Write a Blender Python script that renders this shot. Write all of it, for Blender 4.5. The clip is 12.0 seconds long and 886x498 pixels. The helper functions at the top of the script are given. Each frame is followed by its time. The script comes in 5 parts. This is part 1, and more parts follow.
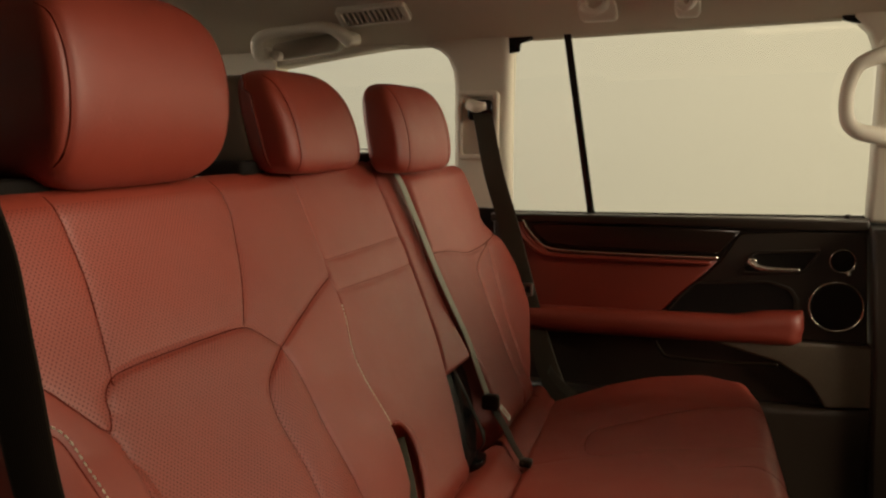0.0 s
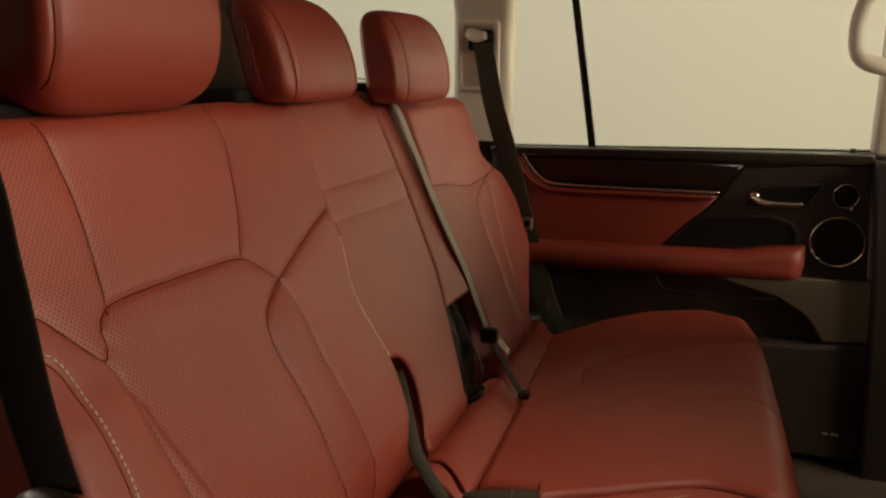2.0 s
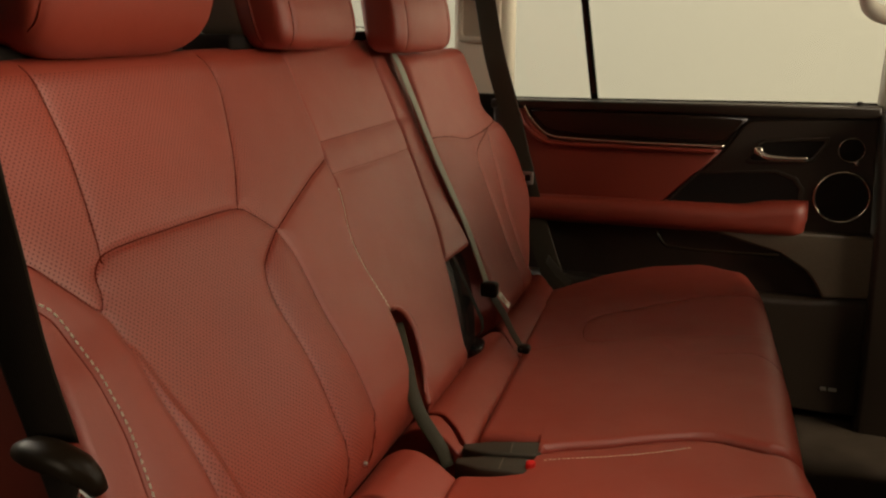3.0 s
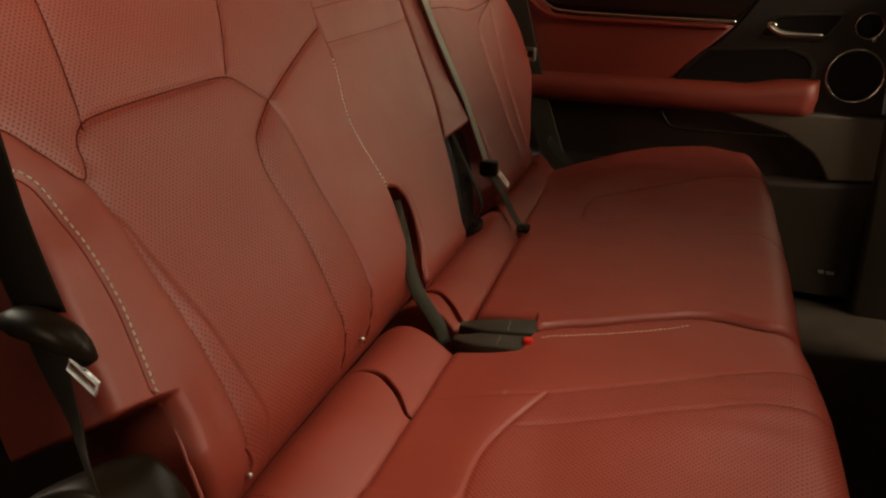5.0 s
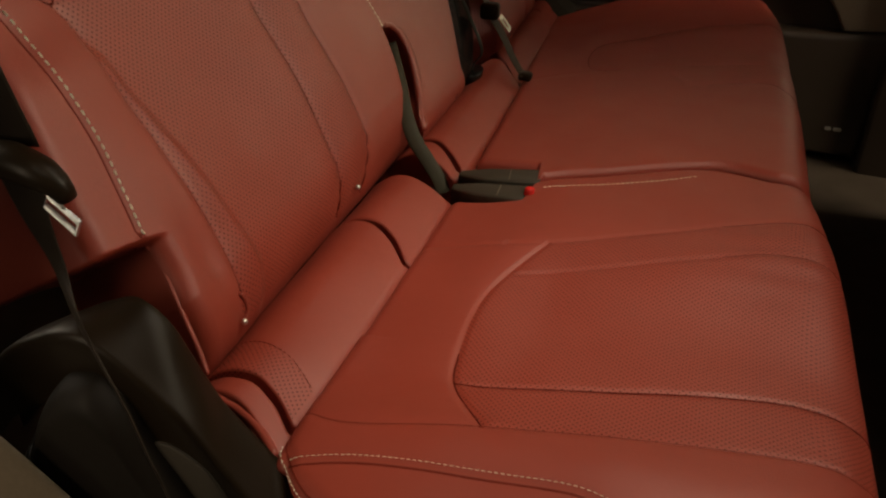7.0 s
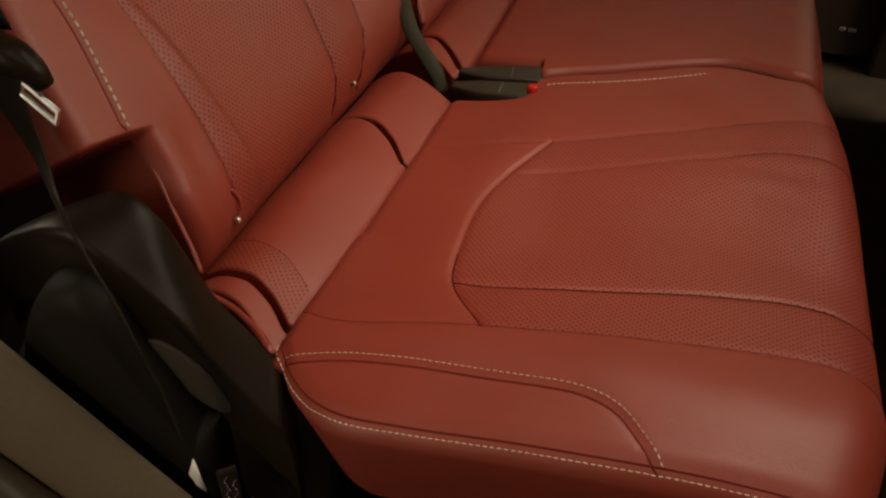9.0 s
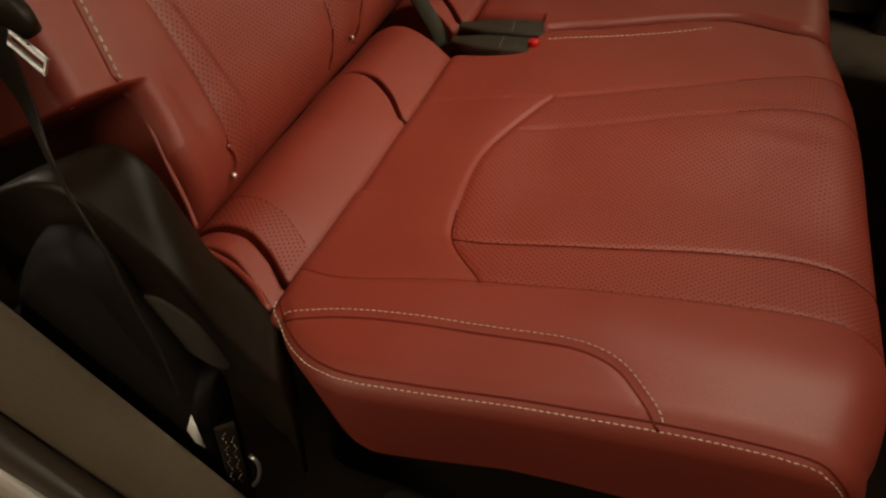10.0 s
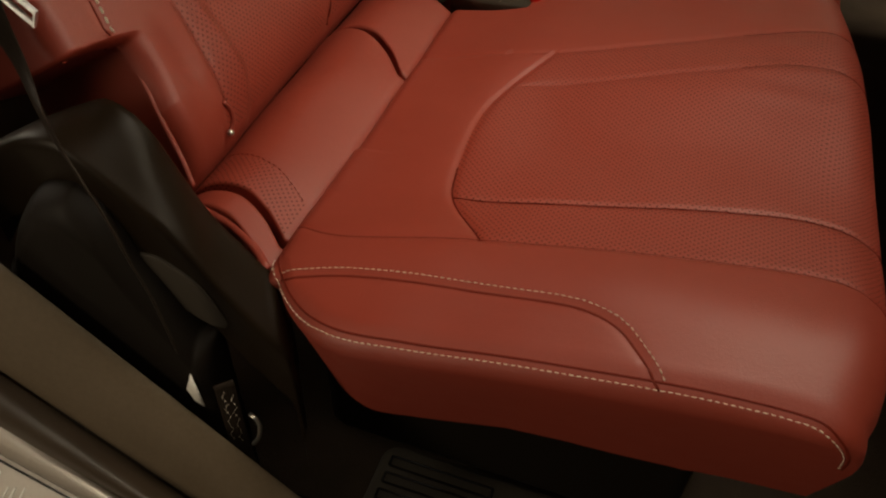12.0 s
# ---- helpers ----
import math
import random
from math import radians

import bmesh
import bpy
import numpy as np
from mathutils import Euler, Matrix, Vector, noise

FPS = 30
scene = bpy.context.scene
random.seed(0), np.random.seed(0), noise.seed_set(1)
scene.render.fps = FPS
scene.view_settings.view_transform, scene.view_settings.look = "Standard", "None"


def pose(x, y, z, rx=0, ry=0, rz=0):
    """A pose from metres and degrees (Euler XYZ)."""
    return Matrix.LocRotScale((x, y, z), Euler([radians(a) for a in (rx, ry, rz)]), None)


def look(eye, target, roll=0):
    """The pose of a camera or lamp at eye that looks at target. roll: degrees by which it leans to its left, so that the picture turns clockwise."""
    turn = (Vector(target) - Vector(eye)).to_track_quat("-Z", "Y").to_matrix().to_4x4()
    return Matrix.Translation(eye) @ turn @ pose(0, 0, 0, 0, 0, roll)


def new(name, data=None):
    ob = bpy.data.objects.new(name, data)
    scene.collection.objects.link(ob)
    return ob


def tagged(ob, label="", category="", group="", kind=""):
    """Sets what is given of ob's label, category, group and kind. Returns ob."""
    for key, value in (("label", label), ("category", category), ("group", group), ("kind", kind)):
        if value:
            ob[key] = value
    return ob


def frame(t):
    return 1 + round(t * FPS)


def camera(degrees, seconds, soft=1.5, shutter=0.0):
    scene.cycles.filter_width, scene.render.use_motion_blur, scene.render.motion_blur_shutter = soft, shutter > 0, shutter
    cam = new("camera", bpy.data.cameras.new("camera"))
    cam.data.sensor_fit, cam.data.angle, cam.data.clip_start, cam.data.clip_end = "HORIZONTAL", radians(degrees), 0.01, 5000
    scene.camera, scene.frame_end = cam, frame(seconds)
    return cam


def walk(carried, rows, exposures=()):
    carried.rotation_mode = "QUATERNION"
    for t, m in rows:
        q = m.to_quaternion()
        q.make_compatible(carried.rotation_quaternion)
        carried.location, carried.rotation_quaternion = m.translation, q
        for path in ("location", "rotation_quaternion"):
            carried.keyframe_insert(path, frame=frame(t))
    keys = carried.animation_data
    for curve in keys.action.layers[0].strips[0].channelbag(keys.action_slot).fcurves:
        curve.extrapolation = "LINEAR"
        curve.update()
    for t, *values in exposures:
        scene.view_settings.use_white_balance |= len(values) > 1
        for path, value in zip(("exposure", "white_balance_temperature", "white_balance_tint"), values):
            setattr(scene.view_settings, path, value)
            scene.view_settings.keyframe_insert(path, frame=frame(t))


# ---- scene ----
cam = camera(57.9, 12.0, soft=2.3)

PATH = [
    (0, (0.05, -0.125, 0.948), (-0.614, 1.739, 0.656), -0.1),
    (0.5, (0.044, -0.119, 0.943), (-0.613, 1.74, 0.608), -0.1),
    (1, (0.045, -0.116, 0.94), (-0.613, 1.738, 0.579), -0.1),
    (1.5, (0.044, -0.113, 0.939), (-0.61, 1.734, 0.542), -0.0),
    (2, (0.043, -0.11, 0.937), (-0.607, 1.728, 0.491), 0.1),
    (2.5, (0.038, -0.103, 0.93), (-0.605, 1.725, 0.435), 0.2),
    (4.5, (0.029, -0.081, 0.909), (-0.582, 1.675, 0.169), 0.7),
    (5, (0.026, -0.074, 0.901), (-0.571, 1.652, 0.087), 0.8),
    (5.5, (0.023, -0.068, 0.892), (-0.559, 1.626, 0.001), 0.9),
    (6, (0.017, -0.061, 0.882), (-0.541, 1.593, -0.093), 1.2),
    (6.5, (0.015, -0.055, 0.874), (-0.527, 1.561, -0.172), 1.3),
    (7, (0.011, -0.051, 0.866), (-0.51, 1.527, -0.247), 1.6),
    (9, (0.01, -0.04, 0.843), (-0.466, 1.413, -0.447), 1.8),
    (9.5, (0.008, -0.038, 0.839), (-0.453, 1.387, -0.487), 2.0),
    (10, (0.009, -0.037, 0.832), (-0.443, 1.36, -0.526), 2.0),
    (10.5, (0.008, -0.035, 0.828), (-0.434, 1.339, -0.556), 2.0),
    (11, (0.007, -0.033, 0.825), (-0.426, 1.321, -0.582), 2.1),
    (11.5, (0.008, -0.034, 0.824), (-0.422, 1.307, -0.597), 2.1),
    (12, (0.008, -0.033, 0.825), (-0.421, 1.301, -0.603), 2.1),
]
walk(cam, [(t, look(eye, target, roll)) for t, eye, target, roll in PATH])

# ---- light ----
world = bpy.data.worlds.new("studio_air")
scene.world = world
world.use_nodes = True
world.node_tree.nodes["Background"].inputs[0].default_value = (1.0, 0.93, 0.80, 1)
world.node_tree.nodes["Background"].inputs[1].default_value = 0.018


def softbox(name, eye, target, wide, high, watts, colour):
    lamp = bpy.data.lights.new(name, "AREA")
    lamp.shape, lamp.size, lamp.size_y = "RECTANGLE", wide, high
    lamp.energy, lamp.color = watts, colour
    ob = new(name, lamp)
    ob.matrix_world = look(eye, target)
    return ob


softbox("softbox_ahead", (3.3, 1.15, 2.2), (-0.2, 0.8, 0.75), 2.0, 2.2, 212, (1.0, 0.87, 0.64))
softbox("softbox_far_front", (2.1, 3.9, 2.0), (-0.4, 0.9, 0.6), 1.8, 1.6, 49, (1.0, 0.84, 0.56))
# unseen lamp added above the roof opening to light the seats
softbox("fill_overhead", (1.18, 0.9, 3.2), (-0.15, 0.6, 0.5), 1.6, 0.9, 104, (1.0, 0.88, 0.68))
softbox("softbox_over_doorway", (0.8, -1.05, 3.3), (-0.1, 0.3, 0.3), 2.0, 1.2, 16, (1.0, 0.88, 0.68))
# unseen fill lamp added to brighten the cushion side and door jamb
softbox("fill_near_rear", (-1.7, -2.2, 1.3), (0.0, 0.2, 0.2), 1.2, 1.2, 25, (1.0, 0.81, 0.57))
softbox("softbox_behind", (-4.4, 1.3, 1.5), (-0.8, 1.3, 1.25), 2.2, 1.2, 75, (1.0, 0.88, 0.68))
softbox("softbox_backdrop", (-3.2, 3.2, 3.3), (-2.8, 4.9, 1.2), 4.0, 0.8, 26, (0.985, 0.985, 0.96))
scene.view_settings.exposure = 0.0


# ---- materials ----
def nodes_of(name):
    m = bpy.data.materials.new(name)
    m.use_nodes = True
    return m, m.node_tree.nodes, m.node_tree.links, m.node_tree.nodes["Principled BSDF"]


def mixed(n, l, a, b, factor):
    mix = n.new("ShaderNodeMix")
    mix.data_type = "RGBA"
    mix.inputs[6].default_value, mix.inputs[7].default_value = (*a, 1), (*b, 1)
    l.new(factor, mix.inputs[0])
    return mix.outputs[2]


def noise_of(n, l, coords, scale, detail=3.0, rough=0.5):
    t = n.new("ShaderNodeTexNoise")
    t.inputs["Scale"].default_value, t.inputs["Detail"].default_value, t.inputs["Roughness"].default_value = scale, detail, rough
    l.new(coords, t.inputs["Vector"])
    return t.outputs["Fac"]


def surface(name, a, b, rough, metal=0.0, grain=300.0, broad=6.0, bump=0.15, depth=0.0006, coat=0.0, spread=0.08, spec=0.5):
    """A plain material: two colours mixed by broad and fine noise, uneven roughness and fine relief."""
    m, n, l, bsdf = nodes_of(name)
    where = n.new("ShaderNodeTexCoord").outputs["Object"]
    big, fine = noise_of(n, l, where, broad), noise_of(n, l, where, grain, 2.0)
    blend = n.new("ShaderNodeMath")
    blend.operation = "MULTIPLY_ADD"
    blend.inputs[1].default_value, blend.inputs[2].default_value = 0.6, -0.05
    l.new(big, blend.inputs[0])
    add = n.new("ShaderNodeMath")
    add.operation = "MULTIPLY_ADD"
    add.inputs[1].default_value = 0.5
    add.use_clamp = True
    l.new(fine, add.inputs[0])
    l.new(blend.outputs[0], add.inputs[2])
    l.new(mixed(n, l, a, b, add.outputs[0]), bsdf.inputs["Base Color"])
    r = n.new("ShaderNodeMapRange")
    r.inputs[3].default_value, r.inputs[4].default_value = max(0.02, rough - spread), min(1, rough + spread)
    l.new(big, r.inputs[0])
    l.new(r.outputs[0], bsdf.inputs["Roughness"])
    bsdf.inputs["Metallic"].default_value = metal
    bsdf.inputs["Coat Weight"].default_value = coat
    bsdf.inputs["Specular IOR Level"].default_value = spec
    if bump:
        bp = n.new("ShaderNodeBump")
        bp.inputs["Strength"].default_value, bp.inputs["Distance"].default_value = bump, depth
        l.new(fine, bp.inputs["Height"])
        l.new(bp.outputs[0], bsdf.inputs["Normal"])
    return m


def leather(name, a, b, rough, pitch=0.0):
    """Grained leather; pitch: the spacing of its punched holes along the sewn panel's own coordinates, in metres."""
    m, n, l, bsdf = nodes_of(name)
    uv = n.new("ShaderNodeUVMap")
    uv.uv_map = "sewn"
    where = n.new("ShaderNodeTexCoord").outputs["Object"]
    broad = noise_of(n, l, where, 7.0, 4.0)
    colour = mixed(n, l, a, b, broad)
    cells = n.new("ShaderNodeTexVoronoi")
    cells.feature = "DISTANCE_TO_EDGE"
    cells.inputs["Scale"].default_value = 750.0
    l.new(where, cells.inputs["Vector"])
    grain = noise_of(n, l, where, 420.0, 3.0, 0.6)
    relief = n.new("ShaderNodeMath")
    relief.operation = "MULTIPLY_ADD"
    relief.inputs[1].default_value = 0.8
    l.new(cells.outputs["Distance"], relief.inputs[0])
    l.new(grain, relief.inputs[2])
    crease = n.new("ShaderNodeMath")
    crease.operation = "MULTIPLY_ADD"
    crease.inputs[1].default_value = 3.0
    l.new(noise_of(n, l, where, 48.0, 5.0, 0.55), crease.inputs[0])
    l.new(relief.outputs[0], crease.inputs[2])
    height = crease.outputs[0]
    if pitch:
        def lattice(shift):
            v = n.new("ShaderNodeVectorMath")
            v.operation = "MULTIPLY_ADD"
            v.inputs[1].default_value, v.inputs[2].default_value = (1 / pitch, 1 / pitch, 0), (shift, shift, 0)
            l.new(uv.outputs[0], v.inputs[0])
            fr = n.new("ShaderNodeVectorMath")
            fr.operation = "FRACTION"
            l.new(v.outputs[0], fr.inputs[0])
            dist = n.new("ShaderNodeVectorMath")
            dist.operation = "DISTANCE"
            dist.inputs[1].default_value = (0.5, 0.5, 0)
            l.new(fr.outputs[0], dist.inputs[0])
            return dist.outputs["Value"]
        near = n.new("ShaderNodeMath")
        near.operation = "MINIMUM"
        l.new(lattice(0.0), near.inputs[0])
        l.new(lattice(0.5), near.inputs[1])
        hole = n.new("ShaderNodeMapRange")
        hole.interpolation_type = "SMOOTHSTEP"
        hole.inputs[1].default_value, hole.inputs[2].default_value = 0.10, 0.185
        l.new(near.outputs[0], hole.inputs[0])
        punched = n.new("ShaderNodeMix")
        punched.data_type = "RGBA"
        punched.inputs[6].default_value = (0.088, 0.0118, 0.0052, 1)
        l.new(hole.outputs[0], punched.inputs[0])
        l.new(colour, punched.inputs[7])
        colour = punched.outputs[2]
        dull = n.new("ShaderNodeMapRange")
        dull.inputs[3].default_value, dull.inputs[4].default_value = 0.28, 0.76
        l.new(hole.outputs[0], dull.inputs[0])
        l.new(dull.outputs[0], bsdf.inputs["Specular IOR Level"])
        deep = n.new("ShaderNodeMath")
        deep.operation = "MULTIPLY_ADD"
        deep.inputs[1].default_value = 2.0
        l.new(hole.outputs[0], deep.inputs[0])
        l.new(height, deep.inputs[2])
        height = deep.outputs[0]
    l.new(colour, bsdf.inputs["Base Color"])
    r = n.new("ShaderNodeMapRange")
    r.inputs[3].default_value, r.inputs[4].default_value = rough - 0.06, rough + 0.08
    l.new(noise_of(n, l, where, 22.0, 4.0), r.inputs[0])
    l.new(r.outputs[0], bsdf.inputs["Roughness"])
    bp = n.new("ShaderNodeBump")
    bsdf.inputs["Specular IOR Level"].default_value = 0.76
    bp.inputs["Strength"].default_value, bp.inputs["Distance"].default_value = 0.28, 0.0006
    l.new(height, bp.inputs["Height"])
    l.new(bp.outputs[0], bsdf.inputs["Normal"])
    return m


def woven(name, a, b, scale=900.0):
    """Seat belt webbing: fine ribs along its length."""
    m, n, l, bsdf = nodes_of(name)
    uv = n.new("ShaderNodeUVMap")
    uv.uv_map = "sewn"
    w = n.new("ShaderNodeTexWave")
    w.inputs["Scale"].default_value, w.inputs["Distortion"].default_value = scale / 6.0, 0.6
    l.new(uv.outputs[0], w.inputs["Vector"])
    l.new(mixed(n, l, a, b, w.outputs["Fac"]), bsdf.inputs["Base Color"])
    bsdf.inputs["Roughness"].default_value = 0.5
    bsdf.inputs["Specular IOR Level"].default_value = 0.10
    bp = n.new("ShaderNodeBump")
    bp.inputs["Strength"].default_value, bp.inputs["Distance"].default_value = 0.3, 0.0006
    l.new(w.outputs["Fac"], bp.inputs["Height"])
    l.new(bp.outputs[0], bsdf.inputs["Normal"])
    return m


def glass_of(name, tint):
    m, n, l, bsdf = nodes_of(name)
    bsdf.inputs["Base Color"].default_value = (*tint, 1)
    bsdf.inputs["Roughness"].default_value = 0.0
    bsdf.inputs["Transmission Weight"].default_value = 1.0
    bsdf.inputs["IOR"].default_value = 1.45
    return m


def timber(name):
    m, n, l, bsdf = nodes_of(name)
    where = n.new("ShaderNodeTexCoord").outputs["Object"]
    stretch = n.new("ShaderNodeMapping")
    stretch.inputs["Scale"].default_value = (4, 60, 90)
    l.new(where, stretch.inputs["Vector"])
    g = noise_of(n, l, stretch.outputs[0], 1.6, 5.0, 0.65)
    l.new(mixed(n, l, (0.006, 0.003, 0.0018), (0.026, 0.012, 0.006), g), bsdf.inputs["Base Color"])
    bsdf.inputs["Roughness"].default_value = 0.34
    bsdf.inputs["Coat Weight"].default_value = 0.15
    return m


RED_A, RED_B = (0.238, 0.0292, 0.0138), (0.300, 0.0390, 0.0188)
LEATHER = leather("red_leather", RED_A, RED_B, 0.51)
PERFORATED = leather("red_perforated_leather", RED_A, RED_B, 0.51, pitch=0.0060)
THREAD = surface("cream_thread", (0.84, 0.74, 0.56), (0.90, 0.81, 0.64), 0.7, bump=0)
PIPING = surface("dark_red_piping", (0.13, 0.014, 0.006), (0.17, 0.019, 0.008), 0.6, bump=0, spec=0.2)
# dark red of the seam cords stands in for shade in the grooves
SEAM_SHADE = surface("dark_red_seam_shade", (0.070, 0.0076, 0.0034), (0.092, 0.0100, 0.0045), 0.85, bump=0, spec=0.04)
SHELL = surface("black_grained_plastic", (0.0095, 0.0058, 0.0028), (0.0165, 0.0102, 0.0052), 0.37, bump=0.15, depth=0.0003, spec=0.15)
SHELL_DULL = surface("black_dull_plastic", (0.0060, 0.0041, 0.0026), (0.0105, 0.0072, 0.0048), 0.55, bump=0.2, spec=0.16)
DOOR_BLACK = surface("brown_black_door_plastic", (0.023, 0.0150, 0.010), (0.034, 0.0225, 0.0155), 0.42, bump=0.2, spec=0.45)
GREY_TRIM = surface("grey_grained_plastic", (0.110, 0.089, 0.062), (0.185, 0.152, 0.109), 0.52, grain=220.0, broad=18.0, bump=0.7, depth=0.0009)
POCKET = surface("dark_brown_pocket_plastic", (0.072, 0.053, 0.036), (0.118, 0.089, 0.062), 0.5, grain=220.0, broad=18.0, bump=0.6, depth=0.0009)
SILL_TRIM = surface("taupe_grained_sill_plastic", (0.100, 0.073, 0.045), (0.165, 0.123, 0.079), 0.46, grain=220.0, broad=9.0, bump=0.6, depth=0.0009)
SEAL = surface("brown_rubber_seal", (0.040, 0.027, 0.016), (0.062, 0.043, 0.027), 0.40, grain=400.0, bump=0.2, spec=0.4)
BUCKLE = surface("brown_black_buckle_plastic", (0.030, 0.023, 0.015), (0.046, 0.036, 0.024), 0.5, grain=500.0, bump=0.3, spec=0.4)
GLOSS_BLACK = surface("gloss_black_plastic", (0.006, 0.005, 0.005), (0.010, 0.009, 0.008), 0.18, bump=0)
CHROME = surface("satin_chrome", (0.78, 0.74, 0.66), (0.86, 0.82, 0.75), 0.22, metal=1.0, bump=0, spread=0.04)
DARK_CHROME = surface("dark_ring_chrome", (0.48, 0.43, 0.36), (0.56, 0.51, 0.43), 0.13, metal=1.0, bump=0, spread=0.04)
WORN_STEEL = surface("worn_steel", (0.26, 0.24, 0.21), (0.40, 0.37, 0.33), 0.34, metal=1.0, bump=0.1)
TONGUE_STEEL = surface("scuffed_tongue_steel", (0.36, 0.365, 0.37), (0.78, 0.79, 0.80), 0.30, metal=1.0, grain=900.0, broad=160.0, bump=0.6)
STEEL = surface("brushed_steel", (0.60, 0.57, 0.52), (0.72, 0.69, 0.64), 0.36, metal=1.0, bump=0.1)
JAMB = surface("worn_jamb_metal", (0.46, 0.41, 0.355), (0.60, 0.545, 0.48), 0.44, metal=0.6, bump=0.15)
BEIGE = surface("beige_trim_plastic", (0.74, 0.67, 0.56), (0.80, 0.73, 0.62), 0.55, bump=0.2)
# beige darkened to paint in the shade behind the grip
GRIP_SHADE = surface("grip_shade_beige", (0.44, 0.39, 0.31), (0.50, 0.445, 0.36), 0.55, bump=0.2)
HEADLINER = surface("beige_headliner_cloth", (0.66, 0.58, 0.47), (0.73, 0.65, 0.53), 0.92, grain=900, bump=0.4)
WOOD = timber("dark_polished_wood")
WEB_BLACK = woven("black_belt_webbing", (0.014, 0.010, 0.007), (0.030, 0.021, 0.015))
WEB_GREY = woven("grey_belt_webbing", (0.22, 0.205, 0.165), (0.32, 0.30, 0.245))
WEB_OLIVE = woven("olive_grey_belt_webbing", (0.040, 0.036, 0.024), (0.075, 0.068, 0.046))
WEB_BROWN = woven("dark_brown_belt_webbing", (0.040, 0.032, 0.023), (0.075, 0.062, 0.046))
SHELL_BACK = surface("taupe_seat_back_plastic", (0.13, 0.105, 0.078), (0.17, 0.14, 0.105), 0.45, bump=0.2)
CARPET = surface("dark_brown_carpet", (0.012, 0.008, 0.0055), (0.062, 0.045, 0.032), 0.98, grain=500, broad=16, bump=0.9, depth=0.003, spec=0.08)
MAT = surface("taupe_duct_plastic", (0.036, 0.029, 0.021), (0.052, 0.042, 0.031), 0.65, bump=0.3, spec=0.3)
# speaker cloth, also the flat sheets that paint shade into hollows and gaps
MESH_SHADE_BLACK = surface("black_cloth_and_shade", (0.008, 0.006, 0.005), (0.016, 0.012, 0.010), 0.8, grain=1500, bump=0.5, spec=0.15)
GLASS = glass_of("window_glass", (0.97, 0.98, 0.95))
LABEL = surface("white_label_cloth", (0.70, 0.68, 0.62), (0.80, 0.78, 0.72), 0.7, bump=0)
RED_LENS = surface("red_release_button", (0.55, 0.012, 0.010), (0.65, 0.020, 0.014), 0.25, bump=0)
STUDIO = surface("cream_studio_paint", (0.70, 0.69, 0.61), (0.74, 0.73, 0.65), 0.9, broad=0.8, bump=0)
STUDIO_DARK = surface("charcoal_studio_drape", (0.025, 0.023, 0.021), (0.035, 0.032, 0.029), 0.95, broad=0.8, bump=0)
STUDIO_FLOOR = surface("grey_studio_floor", (0.05, 0.046, 0.042), (0.07, 0.065, 0.058), 0.6, broad=1.5, bump=0.1)


# ---- mesh helpers ----
def mesh_object(name, verts, faces, material, uvs=None, smooth=True, normals=None):
    me = bpy.data.meshes.new(name)
    me.from_pydata([tuple(map(float, v)) for v in verts], [], faces)
    if uvs is not None:
        layer = me.uv_layers.new(name="sewn")
        corner = np.empty(len(me.loops), dtype=np.int32)
        me.loops.foreach_get("vertex_index", corner)
        layer.data.foreach_set("uv", np.asarray(uvs, dtype=np.float32)[corner].ravel())
    me.polygons.foreach_set("use_smooth", np.full(len(me.polygons), smooth))
    me.materials.append(material)
    me.validate()
    me.update()
    if normals is not None:
        me.normals_split_custom_set_from_vertices([tuple(map(float, v)) for v in normals])
    return new(name, me)


def part(name, bm, material, parent, label="", smooth=True):
    """Links a bmesh as one mesh object under a thing or under a part."""
    me = bpy.data.meshes.new(name)
    bm.normal_update()
    bm.to_mesh(me)
    bm.free()
    me.polygons.foreach_set("use_smooth", np.full(len(me.polygons), smooth))
    me.materials.append(material)
    ob = new(name, me)
    ob.parent = parent
    return tagged(ob, label)


def under(ob, parent, label=""):
    ob.parent = parent
    return tagged(ob, label)


def thing(name, label, category, group="", kind=""):
    return tagged(new(name), label, category, group, kind)


def spline(points, step=0.006):
    """A smooth line through the given points, resampled at even steps."""
    p = np.asarray(points, float)
    if len(p) == 1:
        return p
    if len(p) == 2:
        dense = p[0] + np.linspace(0, 1, 30)[:, None] * (p[1] - p[0])
    else:
        q = np.vstack([2 * p[0] - p[1], p, 2 * p[-1] - p[-2]])
        u = np.linspace(0, 1, 24, endpoint=False)[:, None]
        runs = []
        for a, b, c, d in zip(q, q[1:], q[2:], q[3:]):
            runs.append(0.5 * (2 * b + (c - a) * u + (2 * a - 5 * b + 4 * c - d) * u**2 + (3 * b - a - 3 * c + d) * u**3))
        dense = np.vstack(runs + [p[-1:]])
    along = np.r_[0, np.cumsum(np.linalg.norm(np.diff(dense, axis=0), axis=1))]
    at = np.linspace(0, along[-1], max(3, int(along[-1] / step) + 1))
    return np.stack([np.interp(at, along, dense[:, k]) for k in range(dense.shape[1])], 1)


def distance_to(lines, a, b):
    """The distance of points (a, b) to the nearest of the lines."""
    shape, pts = a.shape, np.stack([a.ravel(), b.ravel()], 1)
    best = np.full(len(pts), 9.0)
    for line in lines:
        p, d = line[:-1], np.diff(line, axis=0)
        size = (d**2).sum(1) + 1e-12
        for k in range(0, len(pts), 20000):
            off = pts[k:k + 20000, None] - p[None]
            t = np.clip((off * d).sum(2) / size, 0, 1)
            best[k:k + 20000] = np.minimum(best[k:k + 20000], np.sqrt(((off - t[..., None] * d) ** 2).sum(2).min(1)))
    return best.reshape(shape)


